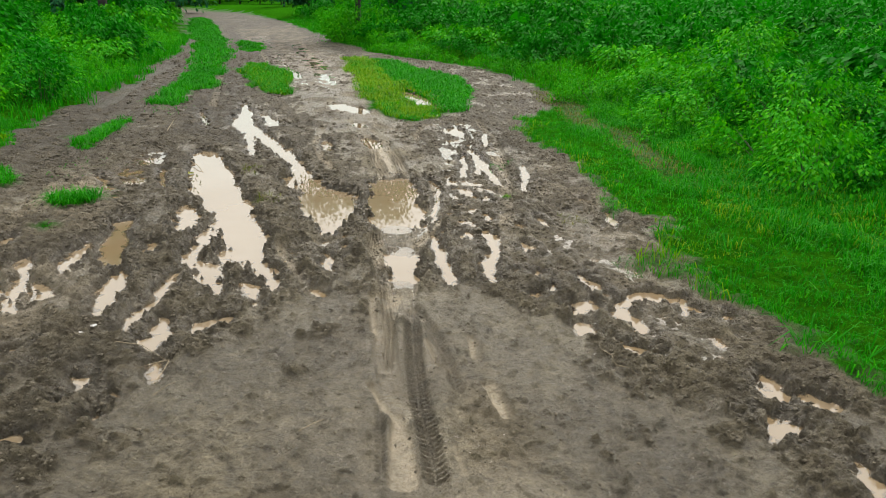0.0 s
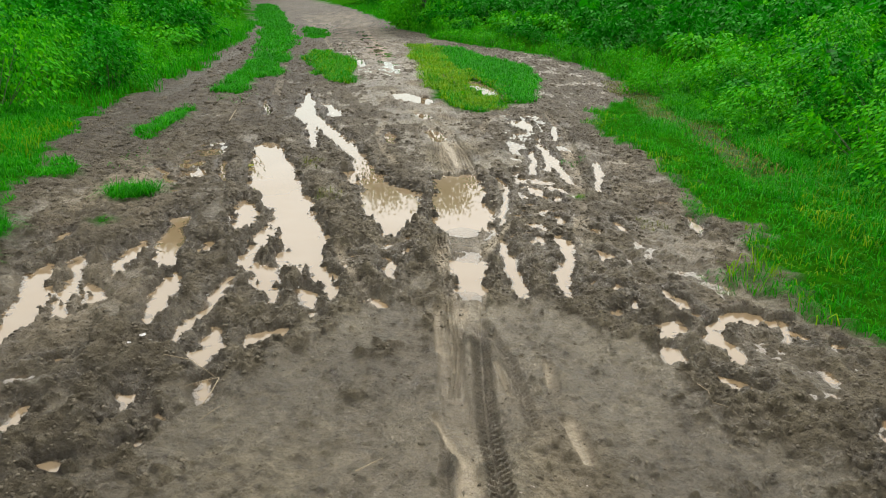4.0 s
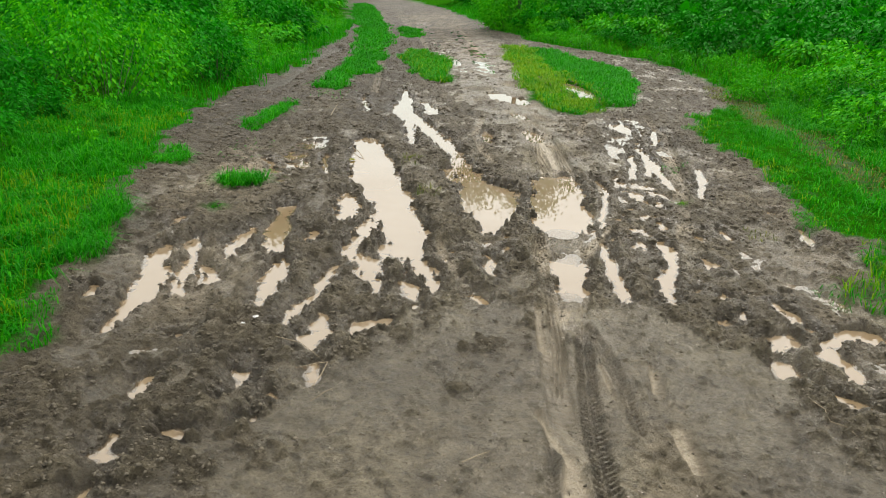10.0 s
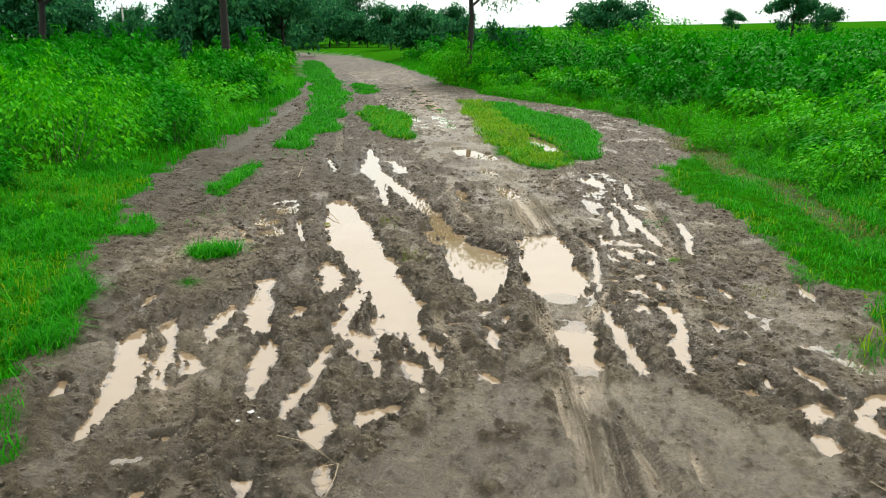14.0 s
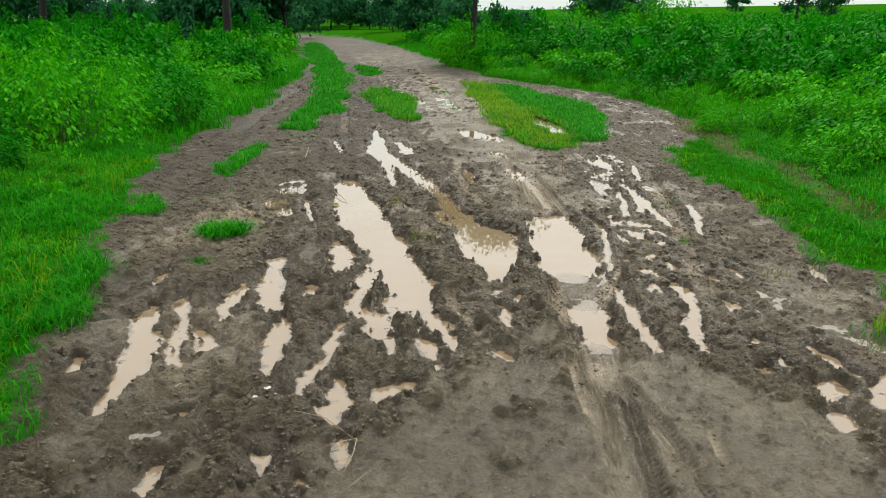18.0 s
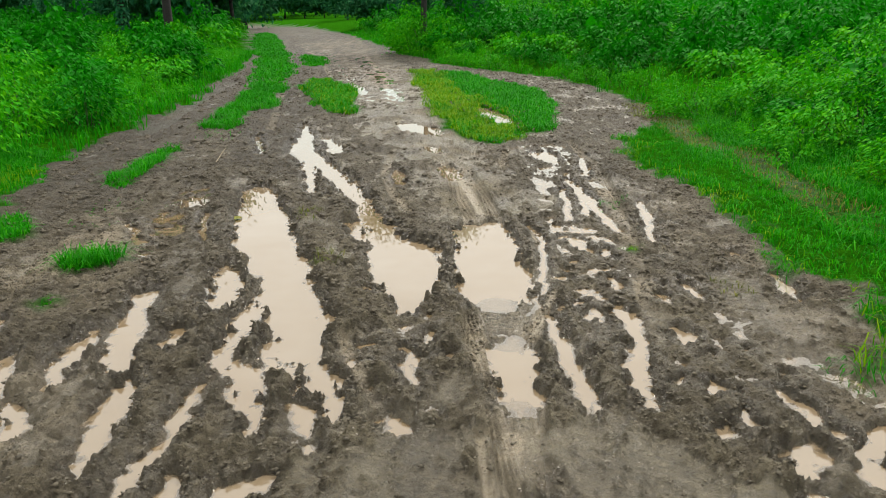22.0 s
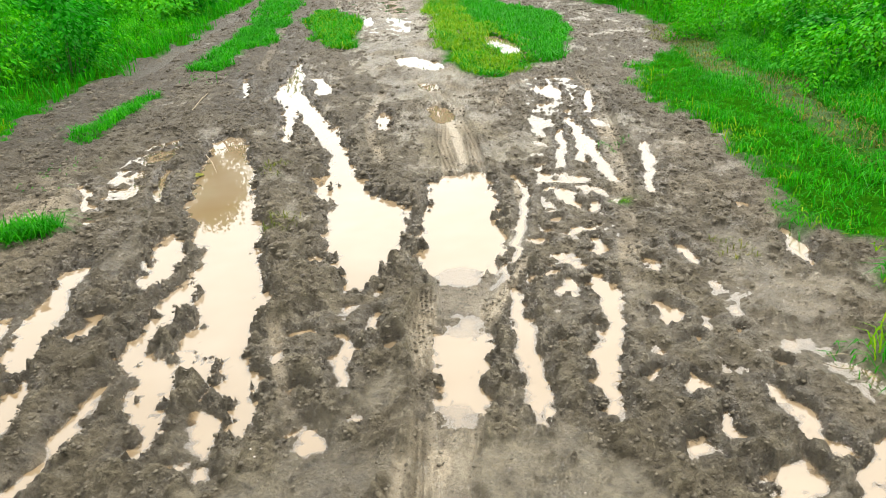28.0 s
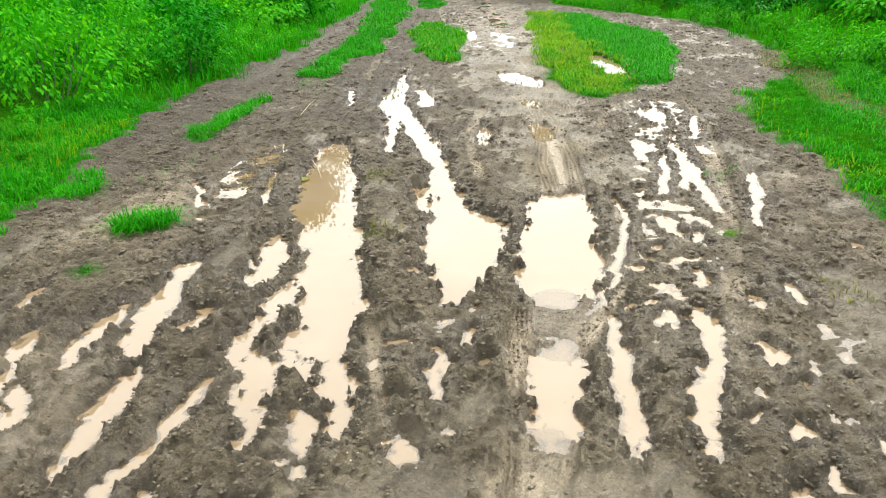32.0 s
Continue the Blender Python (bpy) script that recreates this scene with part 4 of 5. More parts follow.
cell_owner = np.maximum(np.maximum(OWNER[:-1, :-1], OWNER[1:, 1:]), np.maximum(OWNER[:-1, 1:], OWNER[1:, :-1]))
cell_low &= cell_owner >= 0
# number the connected sheets of water
sheet = np.where(cell_low, np.arange(cell_low.size).reshape(cell_low.shape) + 1, 0)
for _ in range(2000):
    was = sheet
    wide_ = sheet.copy()
    for dj, di in ((1, 0), (-1, 0), (0, 1), (0, -1), (1, 1), (-1, -1), (1, -1), (-1, 1)):
        wide_ = np.maximum(wide_, np.roll(sheet, (dj, di), (0, 1)))
    sheet = np.where(cell_low, wide_, 0)
    flat = sheet.ravel()
    flat = np.where(flat > 0, flat[np.maximum(flat - 1, 0)], 0)      # jump to the leader's own number
    sheet = flat.reshape(sheet.shape)
    if (sheet == was).all():
        break
WJ, WI = np.nonzero(cell_low)
mark = sheet[WJ, WI]
names_, counts_ = np.unique(mark, return_counts=True)
SMALL = 14


def water_mesh(js, is_):
    corner = np.stack([idx[js, is_], idx[js, is_ + 1], idx[js + 1, is_ + 1], idx[js + 1, is_]], -1)
    used, inv = np.unique(corner, return_inverse=True)
    vs = np.stack([XX.ravel()[used], YY.ravel()[used], np.full(len(used), LEVEL)], -1)
    me = mesh_from("puddle", vs, inv.reshape(-1, 4), WATER, smooth=True)
    depth = LEVEL - ZZ.ravel()[used]
    me.attributes.new("murk", 'FLOAT', 'POINT').data.foreach_set("value", (0.25 + 0.75 * smooth(0.0, 0.022, depth)).astype(np.float32))
    return me


tiny = np.isin(mark, names_[counts_ < SMALL])
tagged(new("rain_pools", water_mesh(WJ[tiny], WI[tiny])), "tiny rain pools in hoof and wheel marks", "puddle", kind="stuff")
for leader in names_[counts_ >= SMALL]:
    js, is_ = WJ[mark == leader], WI[mark == leader]
    dx, dy = GX[is_.max() + 1] - GX[is_.min()], GY[js.max() + 1] - GY[js.min()]
    says = "broad brown rain puddle mirroring the pale sky" if dx * dy > 0.25 and dx > 0.3 else \
        "narrow muddy puddle lying along a wheel rut" if dy > 4 * dx else "small shallow puddle of muddy rainwater"
    tagged(new("puddle", water_mesh(js, is_)), says, "puddle", group="puddles on the track")


# ---------------------------------------------------------------- grass
def blades(x, y, z, length, width, seed, lean=0.5):
    """Curved blades of three faces each at the given roots, in clumps that lean together."""
    r = np.random.RandomState(seed)
    n = len(x)
    turn = 12.6 * vnoise(x, y, 0.45, 64) + 2.4 * r.normal(size=n)
    bend = lean * (0.35 + 1.3 * r.rand(n))
    ln = length * (0.45 + 0.7 * r.rand(n)) * (0.45 + 1.1 * vnoise(x, y, 0.22, 65))
    dx, dy = np.cos(turn), np.sin(turn)
    side = turn + np.pi / 2 + (r.rand(n) - 0.5)
    sx, sy = np.cos(side) * width / 2, np.sin(side) * width / 2
    root = np.stack([x, y, z - 0.01], -1)
    mid = root + np.stack([dx * bend * ln * 0.35, dy * bend * ln * 0.35, ln * 0.62], -1)
    top = root + np.stack([dx * bend * ln, dy * bend * ln, ln * np.clip(1.0 - 0.45 * bend, 0.25, 1)], -1)
    s = np.stack([sx, sy, 0 * sx], -1)
    verts = np.stack([root - s, root + s, mid + s * 0.8, mid - s * 0.8, top], 1).reshape(-1, 3)
    b = np.arange(n)[:, None] * 5
    tris = np.concatenate([b + [0, 1, 2], b + [0, 2, 3], b + [3, 2, 4]], 1).reshape(-1, 3)
    return verts, tris


def scatter(n, x0, x1, y0, y1, keep, seed):
    r = np.random.RandomState(seed)
    x, y = x0 + (x1 - x0) * r.rand(n), y0 + (y1 - y0) * r.rand(n)
    ok = keep(x, y, r.rand(n))
    return x[ok], y[ok]


def grass(name, x, y, length, width, material, label, seed, lean=0.8):
    if len(x) < 2:
        return
    v, f = blades(x, y, ground_at(x, y), length, width, seed, lean)
    tagged(new(name, mesh_from(name, v, f, material)), label, "grass", kind="stuff")


def lane_turf(name, pts, density, length, width, material, label, seed, thin=0.0, avoid=None):
    xs, ys, rs = [q[0] for q in pts], [q[1] for q in pts], max(q[2] for q in pts)
    x0, x1, y0, y1 = min(xs) - rs, max(xs) + rs, min(ys) - rs, max(ys) + rs
    n = int(density * (x1 - x0) * (y1 - y0))
    keep = lambda x, y, u: (lane(x, y, pts) + (0.25 * (vnoise(x, y, 0.2, 51) - 0.5) + 0.45 * (vnoise(x, y * 0.5, 0.5, 53) - 0.5) + 0.12 * (u - 0.5)) * min(1, rs * 2.2) < 0.02) & (u > thin) & (ground_at(x, y) > LEVEL) & (lane(x, y, BARE_HOLLOW) + 0.3 * (vnoise(x, y, 0.25, 56) - 0.5) > 0.05 + 0.12 * (u - 0.5))
    x, y = scatter(n, x0, x1, y0, y1, keep, seed)
    if avoid:
        ok = lane(x, y, avoid) + 0.7 * (vnoise(x, y, 0.35, 57) - 0.5) > 0.30 * np.sin(seed + 91 * x)
        x, y = x[ok], y[ok]
    grass(name, x, y, length, width, material, label, seed, 1.1)


lane_turf("grass_patch", TURF["round_tuft"], 9000, 0.11, 0.006, GRASS, "round tuft of bright green grass standing in mud", 1)
lane_turf("grass_patch", TURF["long_tuft"], 3500, 0.10, 0.008, GRASS, "long low tuft of green grass on the track", 2)
lane_turf("grass_patch", TURF["tiny_tuft"], 6000, 0.05, 0.005, GRASS, "tiny green seedling tuft in mud", 3)
lane_turf("grass_patch", TURF["sparse_tuft"], 4500, 0.04, 0.004, GRASS_DRY, "sparse yellowish grass tuft in mud", 4)
lane_turf("grass_patch", TURF["edge_tuft"], 3500, 0.10, 0.007, GRASS, "small grass tuft at the verge", 5)
lane_turf("grass_patch", TURF["near_tuft"], 5000, 0.12, 0.006, GRASS, "clump of bright grass at the muddy edge", 12)
lane_turf("grass_strip", TURF["long_strip"][:3], 1700, 0.11, 0.012, GRASS, "strip of short green grass between wheel tracks", 6)
lane_turf("grass_strip", TURF["long_strip"][2:], 330, 0.12, 0.024, GRASS, "far end of the grass strip between wheel tracks", 13)
lane_turf("grass_patch", TURF["small_island"], 1500, 0.13, 0.014, GRASS, "small island of green grass in the track", 7)
lane_turf("grass_patch", TURF["small_island"], 500, 0.13, 0.014, GRASS_DRY, "yellowing grass at the edge of the small island", 8)
lane_turf("grass_patch", TURF["far_island"], 600, 0.12, 0.022, GRASS, "sparse grass in the middle of the far track", 9)
lane_turf("grass_patch", TURF["wide_island"], 1500, 0.11, 0.013, GRASS, "wide island of green grass in the track", 10, avoid=ISLAND_WEST)
lane_turf("grass_patch", ISLAND_WEST, 1100, 0.11, 0.012, GRASS_DRY, "yellow-green grass round the wet hollow of the island", 11)

# verges
vx, vy = scatter(125000, -4.8, -1.6, -2.5, 9, lambda x, y, u: (left_out(x, y) > 0.0) & (u < np.where(left_out(x, y) > 1.6, 0.5, 1) * (0.25 + 1.3 * vnoise(x, y, 0.3, 66)) * smooth(-0.02, 0.2, left_out(x, y) + 0.08)), 20)
near_edge = left_out(vx, vy) < 0.25
grass("left_verge_grass", vx[near_edge], vy[near_edge], 0.075, 0.006, GRASS, "bright green grass along the muddy verge", 21)
grass("left_verge_grass", vx[~near_edge], vy[~near_edge], 0.13, 0.008, GRASS, "taller green grass on the verge", 22, 0.95)
yx, yy_ = scatter(26000, -5.0, -2, 2.5, 11, lambda x, y, u: (left_out(x, y) > 0.12) & (left_out(x, y) < 1.5) & (vnoise(x, y, 0.9, 61) > 0.42 + 0.25 * u), 23)
grass("left_verge_grass", yx, yy_, 0.12, 0.007, GRASS_DRY, "yellow-green grass in sunny parts of the verge", 24, 0.6)
vx, vy = scatter(40000, -12, -3.3, 9, 32, lambda x, y, u: (left_out(x, y) > 0.0) & (left_out(x, y) < 2.2), 25)
grass("left_verge_grass", vx, vy, 0.2, 0.016, GRASS, "green grass along the far verge", 26, 0.6)
vx, vy = scatter(107000, 1.9, 5.2, -2.5, 12, lambda x, y, u: (right_out(x, y) > -0.02) & (u < (0.2 + 1.4 * vnoise(x, y, 0.3, 67)) * smooth(-0.02, 0.25, right_out(x, y) + 0.08)) & (np.abs(x - 3.3 - 0.35 * (vnoise(x, y, 0.9, 62) - 0.5)) > 0.22 * (y > 6) * (u > 0.1)), 27)
near_edge = right_out(vx, vy) < 0.8
grass("right_verge_grass", vx[near_edge], vy[near_edge], 0.065, 0.006, GRASS, "short green turf along the muddy track", 28)
grass("right_verge_grass", vx[~near_edge], vy[~near_edge], 0.13, 0.008, GRASS, "taller green grass below the bank", 29, 0.95)
yx, yy_ = scatter(9000, 1.9, 4.2, 3, 10, lambda x, y, u: (right_out(x, y) > -0.03) & ((vnoise(x, y, 0.7, 63) > 0.62) | ((right_out(x, y) < 0.22) & (u < 0.3))), 30)
grass("right_verge_grass", yx, yy_, 0.10, 0.007, GRASS_DRY, "yellowish grass at the edge of the turf", 31)
vx, vy = scatter(50000, -14, 6, 12, 60, lambda x, y, u: (right_out(x, y) > 0.0) & (right_out(x, y) < 2.0), 32)
grass("right_verge_grass", vx, vy, 0.22, 0.02, GRASS, "green grass along the far bank", 33, 0.6)


bx_, by_ = scatter(5000, 2.9, 3.8, 5.5, 13, lambda x, y, u: np.abs(x - 3.3 - 0.35 * (vnoise(x, y, 0.9, 62) - 0.5)) < 0.3, 38)
grass("dry_verge_grass", bx_, by_, 0.06, 0.008, STRAW_GRASS, "flattened dry grass in an old wheel way", 39, 1.4)
tx, ty = scatter(1400, -2.75, -1.8, 2.0, 4.2, lambda x, y, u: (left_out(x, y) > -0.02) & (vnoise(x, y, 0.25, 68) > 0.55), 34)
grass("verge_tuft", tx, ty, 0.17, 0.008, GRASS, "long-bladed grass tufts hanging over the mud", 35, 1.3)
tx, ty = scatter(1400, 1.9, 2.9, 2.2, 7.0, lambda x, y, u: (right_out(x, y) > 0.05) & (vnoise(x, y, 0.3, 69) > 0.6), 36)
grass("verge_tuft", tx, ty, 0.15, 0.008, GRASS, "long-bladed grass tufts at the turf's edge", 37, 1.3)

# ---------------------------------------------------------------- weeds and bushes
def leaf_quads(centre, out, size, ratio, seed):
    """Folded pointed leaves: centre N x 3, out N x 3 the way each points."""
    r = np.random.RandomState(seed)
    n = len(centre)
    out = out / (np.linalg.norm(out, axis=1, keepdims=True) + 1e-9)
    up = np.array([0, 0, 1.0]) + 0.55 * (r.rand(n, 3) - 0.5)
    side = np.cross(out, up)
    side /= np.linalg.norm(side, axis=1, keepdims=True) + 1e-9
    nor = np.cross(side, out)
    s = (size * (0.6 + 0.8 * r.rand(n)))[:, None]
    base, tip = centre - out * s * 0.5, centre + out * s * 0.5 - nor * s * 0.12
    a = centre + side * s * ratio * 0.5 + nor * s * 0.10 - out * s * 0.08
    b = centre - side * s * ratio * 0.5 + nor * s * 0.10 - out * s * 0.08
    verts = np.stack([base, a, tip, b], 1).reshape(-1, 3)
    k = np.arange(n)[:, None] * 4
    tris = np.concatenate([k + [0, 1, 2], k + [0, 2, 3]], 1).reshape(-1, 3)
    return verts, tris


def tube(points, radii, sides=4):
    """Rings of a bent tapering stem."""
    points = np.asarray(points, float)
    verts, faces = [], []
    for i, (q, r) in enumerate(zip(points, radii)):
        ahead = points[min(i + 1, len(points) - 1)] - points[max(i - 1, 0)]
        ahead /= np.linalg.norm(ahead) + 1e-9
        s = np.cross(ahead, (0.31, 0.9, 0.2))
        s /= np.linalg.norm(s) + 1e-9
        t = np.cross(ahead, s)
        for k in range(sides):
            a = 2 * np.pi * k / sides
            verts.append(q + r * (s * np.cos(a) + t * np.sin(a)))
    for i in range(len(points) - 1):
        for k in range(sides):
            a, b = i * sides + k, i * sides + (k + 1) % sides
            faces.append((a, b, b + sides, a + sides))
    return verts, faces


def join_tubes(list_of):
    verts, faces = [], []
    for v, f in list_of:
        off = len(verts)
        verts += list(v)
        faces += [tuple(i + off for i in q) for q in f]
    return verts, faces


def shrub(name, seed, tall, wide, stems, leaves, size, ratio, leaf, label, category, droop=0.25):
    """A bush of bent stems with leaves in whorls round their upper parts."""
    r = np.random.RandomState(seed)
    root = new(name)
    tubes, cs, outs = [], [], []
    per = leaves // stems
    for k in range(stems):
        ang, lean = r.rand() * 2 * np.pi, wide * math.sqrt(r.rand())
        h = tall * (0.62 + 0.38 * r.rand()) * (1 - 0.55 * (lean / wide) ** 2)
        tip = np.array([math.cos(ang) * lean, math.sin(ang) * lean, h])
        foot = np.array([math.cos(ang) * lean * 0.25, math.sin(ang) * lean * 0.25, -0.05])
        mid = foot * 0.5 + tip * 0.5 + np.array([0, 0, 0.12 * h]) + 0.05 * (r.rand(3) - 0.5)
        if k % 2 == 0:
            tubes.append(tube([foot, mid * 0.55 + foot * 0.45, mid * 0.8 + tip * 0.2], [0.007, 0.005, 0.002], 3))
        u = 0.15 + 0.87 * r.rand(per) ** 0.6
        at = (1 - u)[:, None] ** 2 * foot + 2 * (u * (1 - u))[:, None] * mid + (u ** 2)[:, None] * tip
        a = r.rand(per) * 2 * np.pi
        way = np.stack([np.cos(a) + 0.8 * math.cos(ang), np.sin(a) + 0.8 * math.sin(ang), -droop - 0.75 * r.rand(per)], -1)
        reach = (0.03 + 0.15 * r.rand(per)) * (1.25 - 0.7 * u) * wide / 0.5
        cs.append(at + way * reach[:, None])
        outs.append(way)
    v, f = join_tubes(tubes)
    piece("stalk", mesh_from("stalk", v, f, STEM), root)
    v, f = leaf_quads(np.concatenate(cs), np.concatenate(outs), size, ratio, seed)
    piece("foliage", mesh_from("foliage", v, f, leaf), root)
    return tagged(root, label, category)


KINDS = [
    shrub("weed_bush", 1, 0.72, 0.55, 24, 1550, 0.047, 0.6, WEED, "dense green leafy weed bush on the bank", "bush"),
    shrub("weed_bush", 2, 0.92, 0.6, 24, 1550, 0.052, 0.6, WEED, "tall dark green leafy weed bush", "bush"),
    shrub("weed_bush", 3, 0.62, 0.6, 24, 1650, 0.043, 0.55, WEED_PALE, "light yellow-green leafy weed bush", "bush"),
    shrub("vine_bush", 4, 0.7, 0.65, 26, 900, 0.105, 0.95, WEED, "broad-leaved creeper mounded over a low bush", "bush"),
    shrub("weed_plant", 5, 0.40, 0.3, 12, 520, 0.040, 0.5, WEED_PALE, "small pale green weed plant by the verge", "weed"),
    shrub("weed_bush", 6, 1.25, 0.85, 28, 1900, 0.058, 0.55, WEED_PALE, "tall feathery yellow-green bush on the bank", "bush"),
    shrub("far_bush", 7, 1.15, 0.9, 24, 950, 0.125, 0.6, WEED, "rounded green bush in the distance", "bush"),
    shrub("far_bush", 8, 0.85, 0.9, 24, 950, 0.120, 0.6, WEED_PALE, "light green bush in the distance", "bush"),
    shrub("weed_bush", 9, 0.85, 0.62, 26, 2000, 0.034, 0.5, WEED, "fine-leaved green weed bush on the bank", "bush"),
    shrub("weed_bush", 10, 0.7, 0.6, 26, 1900, 0.034, 0.5, WEED_PALE, "fine-leaved light green weed bush on the bank", "bush"),
]
USED = [0] * len(KINDS)


def plant(kind, x, y, scale, r, sink=0.03):
    m = pose(x, y, float(ground_at(np.array([x]), np.array([y]))[0]) - sink, rz=r.rand() * 360) @ Matrix.Diagonal((scale, scale, scale * (0.85 + 0.3 * r.rand()), 1))
    if not USED[kind]:
        KINDS[kind].matrix_basis = m
        USED[kind] = 1
        return KINDS[kind]
    o = copy_thing(KINDS[kind], m)
    o.matrix_basis = m
    return o


def hedge(x0, x1, y0, y1, step, keep, kinds, seed, scale=(0.8, 1.2), edge=None):
    r = np.random.RandomState(seed)
    y = y0
    while y < y1:
        x = x0 + step * 0.5 * r.rand()
        while x < x1:
            px, py = x + step * 0.6 * (r.rand() - 0.5), y + step * 0.6 * (r.rand() - 0.5)
            if keep(np.array([px]), np.array([py]))[0]:
                grown = scale[0] + (scale[1] - scale[0]) * r.rand()
                if edge:        # lower plants towards the track
                    grown *= 0.55 + 0.5 * float(smooth(0.8, 3.2, edge(np.array([px]), np.array([py]))[0])) + 0.35 * (float(vnoise(np.array([px]), np.array([py]), 2.2, 86)[0]) - 0.5)
                plant(kinds[r.randint(len(kinds))], px, py, grown, r)
            x += step
        y += step


hedge(-6, -3, -3, 4.4, 1.25, lambda x, y: left_out(x, y) > 1.4, (0, 7, 4, 2), 77, (0.75, 1.05))
hedge(3.9, 6.9, -3, 3.9, 1.25, lambda x, y: bank_out(x, y) > 0.4, (2, 7, 4, 7), 78, (0.75, 1.05))
hedge(-13, -3, 4.5, 13, 1.0, lambda x, y: (left_out(x, y) > 1.3) & (x > -1.05 * y - 1), (8, 9, 8, 0, 8, 9, 8), 71, (0.8, 1.2), left_out)
hedge(-5, -2.5, 4.0, 13, 0.7, lambda x, y: (left_out(x, y) > 0.7) & (left_out(x, y) < 1.3), (4,), 72, (0.6, 1.1))
hedge(-30, -4, 13, 32, 1.6, lambda x, y: (left_out(x, y) > 1.4) & (x > -1.05 * y), (6, 6, 7, 6), 73, (0.75, 1.1), left_out)
hedge(3.3, 10, 4.0, 13, 0.92, lambda x, y: (bank_out(x, y) > 0.35) & (x < 0.72 * y + 1.5), (2, 0, 0, 3, 2, 1), 74, (0.85, 1.15), bank_out)
hedge(-1, 20, 13, 32, 1.5, lambda x, y: (bank_out(x, y) > 0.7) & (x < 0.72 * y + 1.5), (7, 6, 6), 75, (0.8, 1.15), bank_out)
hedge(-28, 14, 32, 62, 2.6, lambda x, y: ((bank_out(x, y) > 1.2) & (bank_out(x, y) < 14)) | ((left_out(x, y) > 1.2) & (left_out(x, y) < 12)), (6, 7), 76, (1.2, 1.8))
hedge(-3, 6, 7, 30, 0.85, lambda x, y: (bank_out(x, y) > -0.05) & (bank_out(x, y) < 0.75), (4, 4, 2), 79, (0.7, 1.15))
hedge(-9, -3, 9, 30, 0.95, lambda x, y: (left_out(x, y) > 0.6) & (left_out(x, y) < 1.5), (4, 4, 2), 80, (0.7, 1.1))

for kind, x, y, sc in ((2, 5.0, 10.0, 1.4), (3, 5.7, 9.6, 1.2), (2, 4.7, 10.8, 1.35), (2, 4.3, 6.4, 1.2), (2, 4.9, 7.2, 1.3), (2, 4.4, 8.2, 1.2), (2, 5.1, 8.7, 1.3), (2, 4.1, 5.4, 1.1), (5, 6.3, 11.4, 1.1),
                       (5, -5.0, 8.4, 1.1), (5, -6.2, 9.6, 1.15), (5, -5.4, 10.6, 1.0), (0, -4.9, 6.6, 0.9), (0, -5.9, 7.6, 1.4), (5, -7.4, 12.2, 1.2), (1, -4.6, 10.8, 1.2)):
    plant(kind, x, y, sc, np.random.RandomState(int(x * 10 + y * 100) % 999))

for kind, x, y, sc in ((7, -6.2, 17.7, 0.9), (7, -6.8, 17.6, 0.9), (6, -5.9, 18.6, 1.0), (5, -7.3, 19.0, 1.1), (6, 0.5, 27.2, 1.0), (7, 1.3, 28.0, 1.1), (5, -0.1, 28.9, 0.9), (7, 0.9, 26.2, 0.9), (6, 1.9, 27.0, 1.1), (5, -0.6, 28.6, 1.35), (5, -0.2, 29.2, 1.7), (7, -0.8, 29.6, 1.3), (7, -5.8, 17.4, 0.9), (6, -6.3, 18.5, 0.9)):
    plant(kind, x, y, sc, np.random.RandomState(int(x * 10 + y * 100) % 999))

# crops that cover the fields beyond the banks
fx, fy = scatter(110000, 4, 110, 10, 160, lambda x, y, u: (bank_out(x, y) > 5) & (u < 16 / (6 + y)), 80)
r80 = np.random.RandomState(81)
c = np.stack([fx, fy, ground_at(fx, fy) + 0.5 * r80.rand(len(fx))], -1)
v, f = leaf_quads(c, r80.rand(len(fx), 3) - (0.5, 0.5, 0.75), 0.5, 0.6, 82)
tagged(new("field_crop", mesh_from("field_crop", v, f, WEED)), "low green crop covering the open field", "crop", kind="stuff")
fx, fy = scatter(40000, -90, -4, 12, 130, lambda x, y, u: (left_out(x, y) > 5) & (u < 12 / (6 + y)), 83)
c = np.stack([fx, fy, ground_at(fx, fy) + 0.5 * r80.rand(len(fx))], -1)
v, f = leaf_quads(c, r80.rand(len(fx), 3) - (0.5, 0.5, 0.35), 0.45, 0.6, 84)
tagged(new("field_crop", mesh_from("field_crop", v, f, WEED)), "low green crop covering the open field", "crop", kind="stuff")


